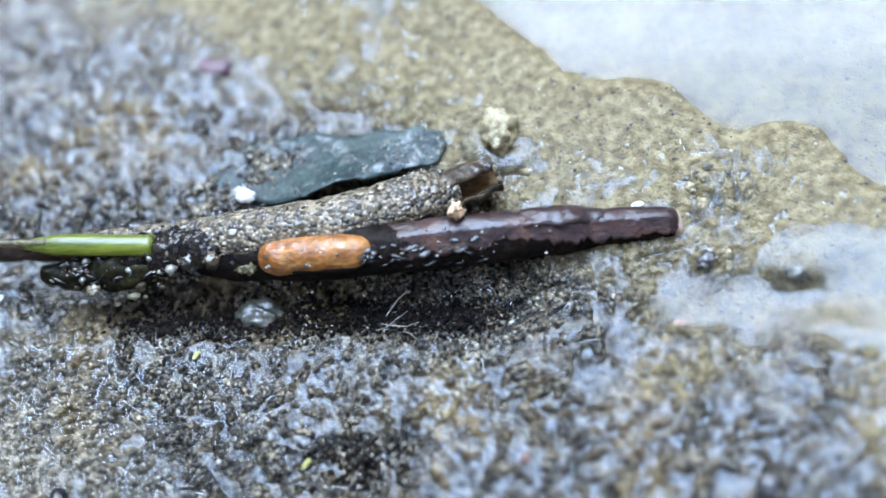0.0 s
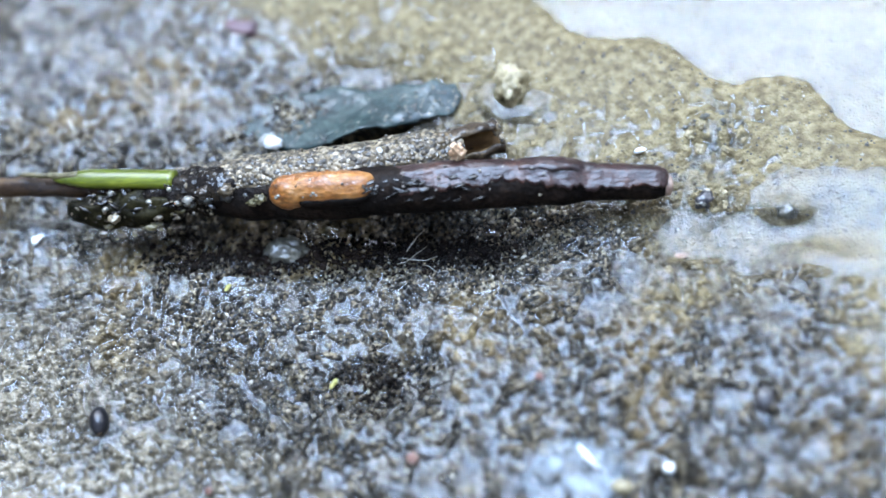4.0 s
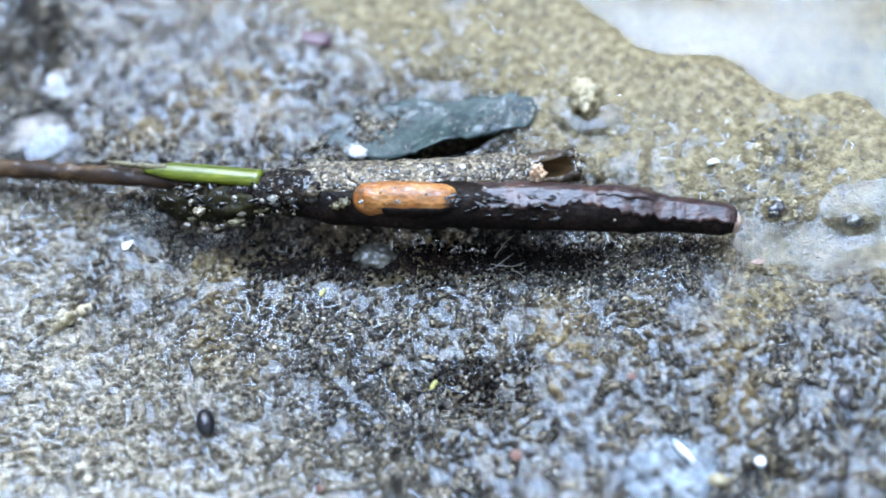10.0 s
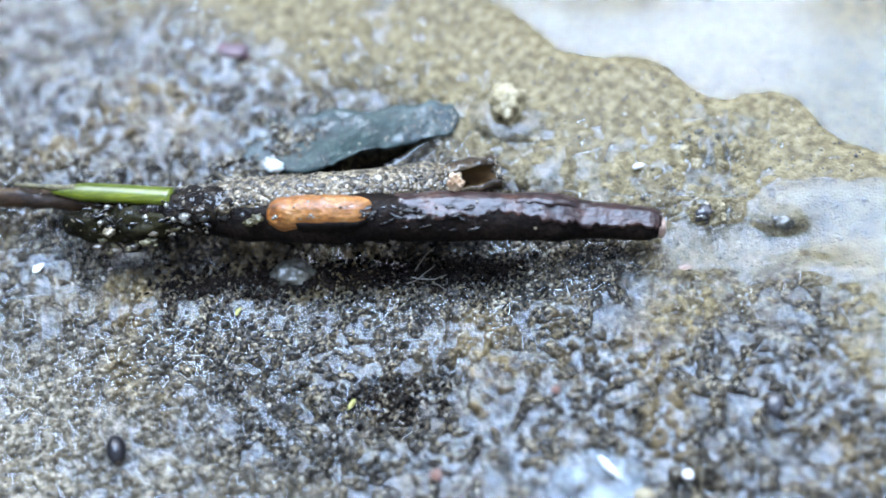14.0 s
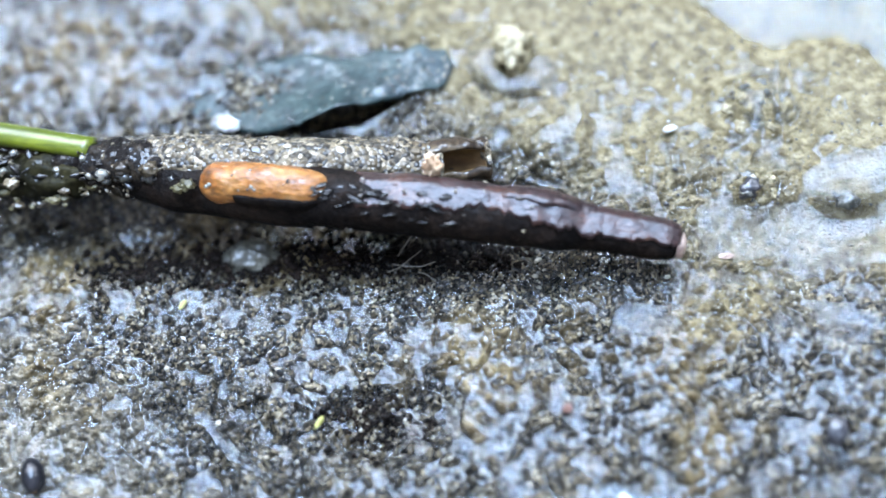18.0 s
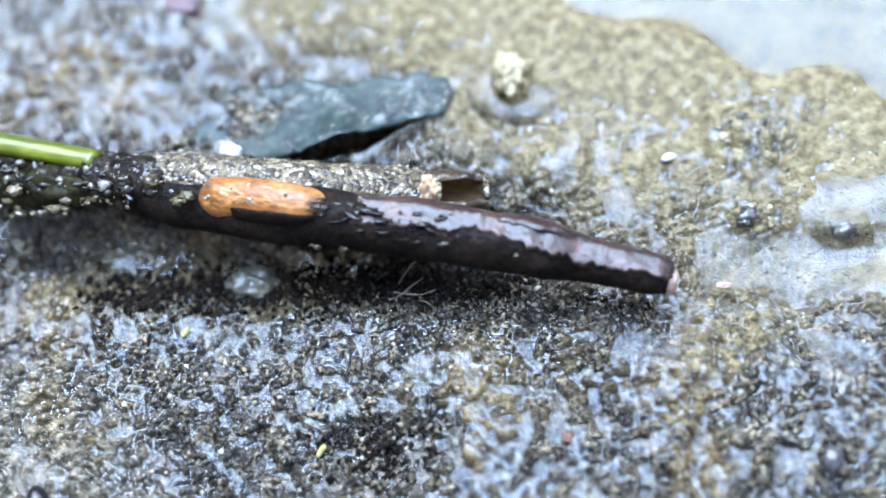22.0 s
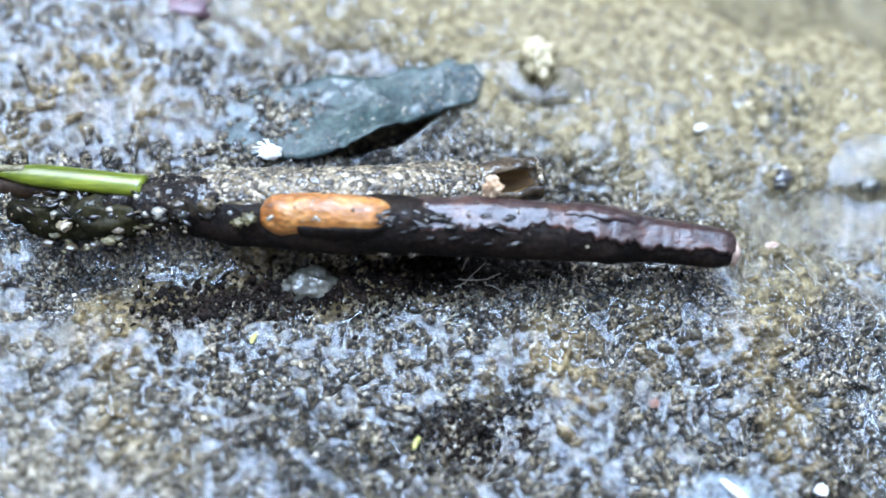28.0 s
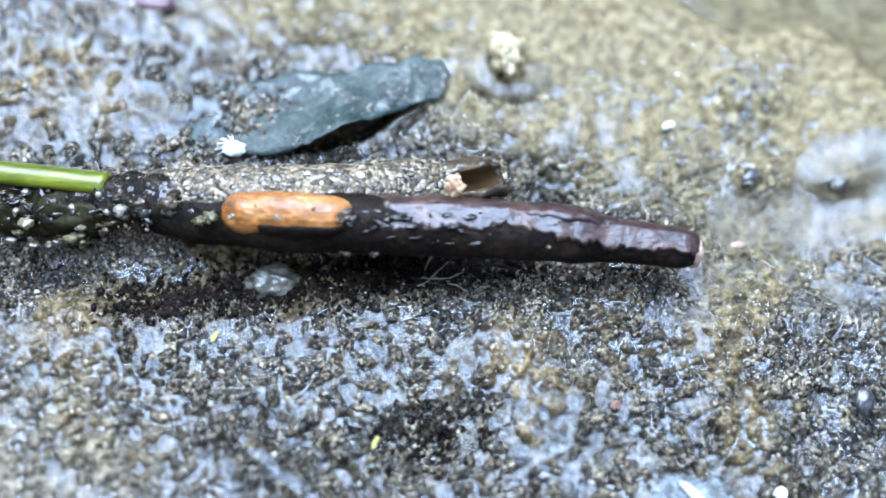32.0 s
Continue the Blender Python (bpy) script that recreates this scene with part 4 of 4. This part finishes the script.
def lay(name, bm, mat, x, y, label, category, sink=0.0, group="", turn=0.0):
    ob = tagged(part(name, bm, mat, smooth=name != "chip"), label, category, group)
    ob.location = Vector((x, y, zed(x, y) + sink)) * CM
    ob.rotation_euler = (0, 0, radians(turn))
    return ob


lay("stone", lump(0.068, 0.092, 0.06, 3, 0.55, 4, 0.6), TAN_STONE, 0.25, 0.985, "crumbly tan stone with a collar of water", "stone", 0.035)
lay("stone", lump(0.10, 0.065, 0.06, 7, 0.4, 4, 0.6), GREY_STONE, -0.78, 0.21, "wet grey stone beside the case", "stone", 0.02)
seed = thing("seed", "glossy black oval seed on wet silt", "seed", (-1.485, -0.635, zed(-1.485, -0.635) + 0.025))
seed.rotation_euler = (0, 0, radians(12))
part("hull", lump(0.042, 0.068, 0.042, 2, 0.04, 4), SEED, seed)
part("scar", lump(0.012, 0.009, 0.007, 5, 0.2, 2), TWIG, seed).location = Vector((0.0, -0.059, 0.010)) * CM
lay("chip", lump(0.032, 0.026, 0.012, 5, 0.7, 1, 1.0), WHITE, -1.96, 0.285, "small white quartz chip on silt", "chip", 0.02, turn=30)
lay("chip", lump(0.026, 0.014, 0.010, 6, 0.4, 2, 0.7), WHITE, 0.83, 0.62, "small white quartz chip in tan silt", "chip", 0.02, turn=20)
lay("chip", lump(0.026, 0.026, 0.02, 9, 0.3, 1, 1.3), WHITE, 0.905, -0.862, "small white quartz chip on silt", "chip", 0.025)
lay("chip", lump(0.03, 0.015, 0.012, 12, 0.3, 1, 1.3), CUT, 0.99, 0.095, "small beige chip at the water's edge", "chip", 0.015)
lay("chip", lump(0.03, 0.03, 0.015, 14, 0.3, 1, 1.3), RUST, -0.12, -0.82, "small reddish mineral chip in silt", "chip", 0.02)
lay("chip", lump(0.022, 0.02, 0.012, 15, 0.3, 1, 1.3), RUST, 0.39, -0.465, "small reddish mineral chip in silt", "chip", 0.02)
lay("chip", lump(0.02, 0.02, 0.012, 16, 0.3, 1, 1.3), RUST, -0.96, -0.95, "small reddish mineral chip in silt", "chip", 0.02)
lay("chip", lump(0.04, 0.03, 0.02, 18, 0.3, 2, 0.5), TAN_STONE, 0.72, -0.95, "small ochre chip in silt", "chip", 0.015)
lay("speck", lump(0.010, 0.026, 0.008, 1, 0.5, 2), YELLOW, -0.48, -0.475, "tiny yellow-green plant speck", "plant speck", 0.03, turn=-30)
lay("speck", lump(0.009, 0.022, 0.008, 2, 0.5, 2), YELLOW, -1.0, 0.0, "tiny yellow-green plant speck", "plant speck", 0.03, turn=-35)
lay("scrap", lump(0.09, 0.04, 0.015, 5, 0.6, 3, 0.5), PURPLE, -1.10, 1.44, "plum-coloured plant scrap in silt", "plant scrap", 0.0, turn=-15)
for x, y, s in ((1.10, 0.36, 1), (1.29, -0.58, 2), (1.45, 0.30, 4)):
    lay("pebble", lump(0.040 + 0.008 * (s % 3), 0.036, 0.028, s, 0.35, 3, 0.5), DARK_STONE if s != 4 else GREY_STONE, x, y, "small dark wet pebble in silt" if s != 4 else "small grey wet pebble in silt", "pebble", -0.008, "pebbles in the silt", turn=40 * s)
for k in range(17):
    a, r = 2.4 * k, 0.035 + 0.030 * k ** 0.5
    x, y = (1.15 + r * math.cos(a), 0.70 + 0.75 * r * math.sin(a)) if k < 12 else (1.13 + 0.9 * (r - 0.08) * math.cos(a), 0.36 + 0.8 * (r - 0.08) * math.sin(a))
    lay("pebble", lump(0.014 + 0.009 * (k % 3), 0.012 + 0.007 * (k * 2 % 5) / 2, 0.012, 30 + k, 0.7, 3, 0.5), (GREY_STONE, TAN_STONE, GREY_STONE)[k % 3],
        x, y, ("small grey wet pebble in silt", "small tan wet pebble in silt", "small grey wet pebble in silt")[k % 3], "pebble", -0.006, "pebbles in the silt", turn=50 * k)
lay("twiglet", rod(along([(-0.11, 0.0, 0), (0, 0.02, 0.012), (0.13, 0.01, 0)], 28), [0.030 - 0.012 * abs(k - 14) / 14 for k in range(29)], 14, 0.7, 2, size=0.035), TAN_STONE, -2.2, -0.1, "short ochre rotten twig, half sunk in silt", "twig", 0.004, turn=35)

# water that stands proud of the film
def bead(x, y, rx, ry, rz, label, seed):
    bm = lump(rx, ry, rz, seed, 0.10, 5, 1.5)
    return lay("water_drop", bm, DROP, x, y, label, "water drop", 0.0)


bead(-2.50, 0.90, 0.22, 0.19, 0.05, "large clear water drop on silt", 1)
bead(-2.44, 1.24, 0.12, 0.15, 0.045, "clear water drop on silt", 2)
# a pale frayed membrane, and behind the case a glint built as white fibres
membrane = thing("membrane", "pale translucent frayed membrane on the silt", "plant scrap", (0.53, -0.90, zed(0.53, -0.90) + 0.02))
part("skin", lump(0.19, 0.15, 0.014, 8, 0.35, 4, 0.6), FILM, membrane)
for x, y, dx, dy, r in ((0.02, 0.12, 0.08, -0.10, 0.012), (-0.14, 0.10, 0.05, -0.09, 0.008), (0.09, 0.0, 0.05, -0.08, 0.007), (-0.05, 0.02, 0.06, -0.13, 0.005), (0.14, 0.10, 0.02, -0.12, 0.005)):
    part("rib", rod(along([(x, y, 0.012), (x + 0.4 * dx, y + 0.5 * dy, 0.03), (x + dx, y + dy, 0.012)], 12), [r * math.sin(0.3 + 2.5 * k / 12) for k in range(13)], 8, 0.3, 2), WHITE if r > 0.01 else FILM, membrane)
tuft = thing("glint_tuft", "white glint with fine fibres, put in as a tuft", "fibre tuft", (-0.85, 0.72, zed(-0.85, 0.72) + 0.035))
part("head", lump(0.042, 0.028, 0.024, 3, 0.3, 4, 0.4), WHITE, tuft)
for k in range(12):
    a = radians(95 + 9 * k + 6 * math.sin(k * 2.4))
    part("fibre", rod(along([(0, 0, 0.01), (0.04 * math.cos(a), 0.04 * math.sin(a), 0.02), (0.075 * math.cos(a), 0.06 * math.sin(a), 0.008)], 8), [0.0024 - 0.0002 * i for i in range(9)], 6), WHITE, tuft)


for x, y, turn, n in ((-0.17, 0.13, 24, 3), (-0.05, 0.10, 8, 1)):
    hair = thing("root_hair", "pale wet root hairs curled on dark silt", "root hair", (x, y, zed(x, y) + 0.02), "root hairs before the case")
    hair.rotation_euler = (0, 0, radians(turn))
    for k in range(n):
        way, bend, pts = rng.uniform(-0.5, 0.4), rng.uniform(-0.5, 0.5), [Vector((-0.08 + 0.03 * k, 0.02 * k, 0))]
        for i in range(6):
            way += bend + rng.uniform(-0.35, 0.35)
            bend *= 0.5
            pts.append(pts[-1] + Vector((math.cos(way), math.sin(way), rng.uniform(-0.25, 0.35))) * rng.uniform(0.018, 0.032))
        part("strand", rod(along(pts, 24), [0.0034 - 0.00008 * i for i in range(25)], 6, 0.4, k), HAIR, hair)


# ---- loose sand, too fine to count ----
def scatter(name, count, lo, hi, mat, label, seed, inside, more=2):
    r = np.random.RandomState(seed)
    base = bmesh.new()
    bmesh.ops.create_icosphere(base, subdivisions=1, radius=1)
    base.verts.ensure_lookup_table()
    bv = np.array([v.co[:] for v in base.verts])
    bf = np.array([[v.index for v in f.verts] for f in base.faces])
    base.free()
    nv = len(bv)
    xy = np.stack([r.uniform(-2.9, 2.1, count * more), r.uniform(-1.45, 2.1, count * more)], 1)
    xy = xy[r.uniform(0, 1, len(xy)) < inside(xy[:, 0], xy[:, 1])][:count]
    n = len(xy)
    size = lo * (hi / lo) ** (r.uniform(0, 1, n) ** 2)
    shape = r.uniform(0.6, 1.3, (n, 1, 3)) * r.uniform(0.75, 1.2, (n, nv, 1)) * bv[None]
    a = r.uniform(0, 6.28, n)
    c, s = np.cos(a)[:, None], np.sin(a)[:, None]
    vx, vy, vz = shape[..., 0] * c - shape[..., 1] * s, shape[..., 0] * s + shape[..., 1] * c, shape[..., 2] * 0.7
    z = ground_z(xy[:, 0], xy[:, 1]) + size * 0.05
    co = np.stack([vx * size[:, None] + xy[:, :1], vy * size[:, None] + xy[:, 1:], vz * size[:, None] + z[:, None]], -1).reshape(-1, 3) * CM
    faces = (bf[None] + (np.arange(n) * nv)[:, None, None]).reshape(-1, 3)
    me = bpy.data.meshes.new(name)
    me.vertices.add(len(co))
    me.vertices.foreach_set("co", co.ravel())
    me.loops.add(faces.size)
    me.loops.foreach_set("vertex_index", faces.ravel().astype(np.int32))
    me.polygons.add(len(faces))
    me.polygons.foreach_set("loop_start", np.arange(0, faces.size, 3, dtype=np.int32))
    me.update(calc_edges=True)
    me.materials.append(mat)
    return tagged(new(name, me), label, "plant crumbs" if "plant" in name else "sand", kind="stuff")


# Pale grains thin out along the case so that its painted shade stays dark.
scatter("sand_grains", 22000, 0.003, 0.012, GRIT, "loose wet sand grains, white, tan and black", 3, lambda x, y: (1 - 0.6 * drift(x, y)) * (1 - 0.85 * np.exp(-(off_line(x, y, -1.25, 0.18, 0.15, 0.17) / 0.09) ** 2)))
scatter("dark_specks", 1300, 0.003, 0.009, DARK_STONE, "tiny black specks strewn on tan silt", 4, lambda x, y: 0.15 + 0.85 * drift(x, y))

# Black crumbs beside the case double as its painted shade; others darken a hollow.
scatter("plant_shade_crumbs", 6500, 0.005, 0.019, CORE, "black wet plant crumbs deepening the shade in front of the case", 6,
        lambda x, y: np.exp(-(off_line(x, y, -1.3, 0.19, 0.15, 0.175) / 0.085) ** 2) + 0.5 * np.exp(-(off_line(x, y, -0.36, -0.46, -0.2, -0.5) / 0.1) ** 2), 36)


def motions():
    walk(case, [(t, pose((O[0] + x) * CM, (O[1] + y) * CM, (O[2] + z) * CM, rx, ry, rz)) for t, rx, ry, rz, x, y, z in CASE_ROWS])


motions()
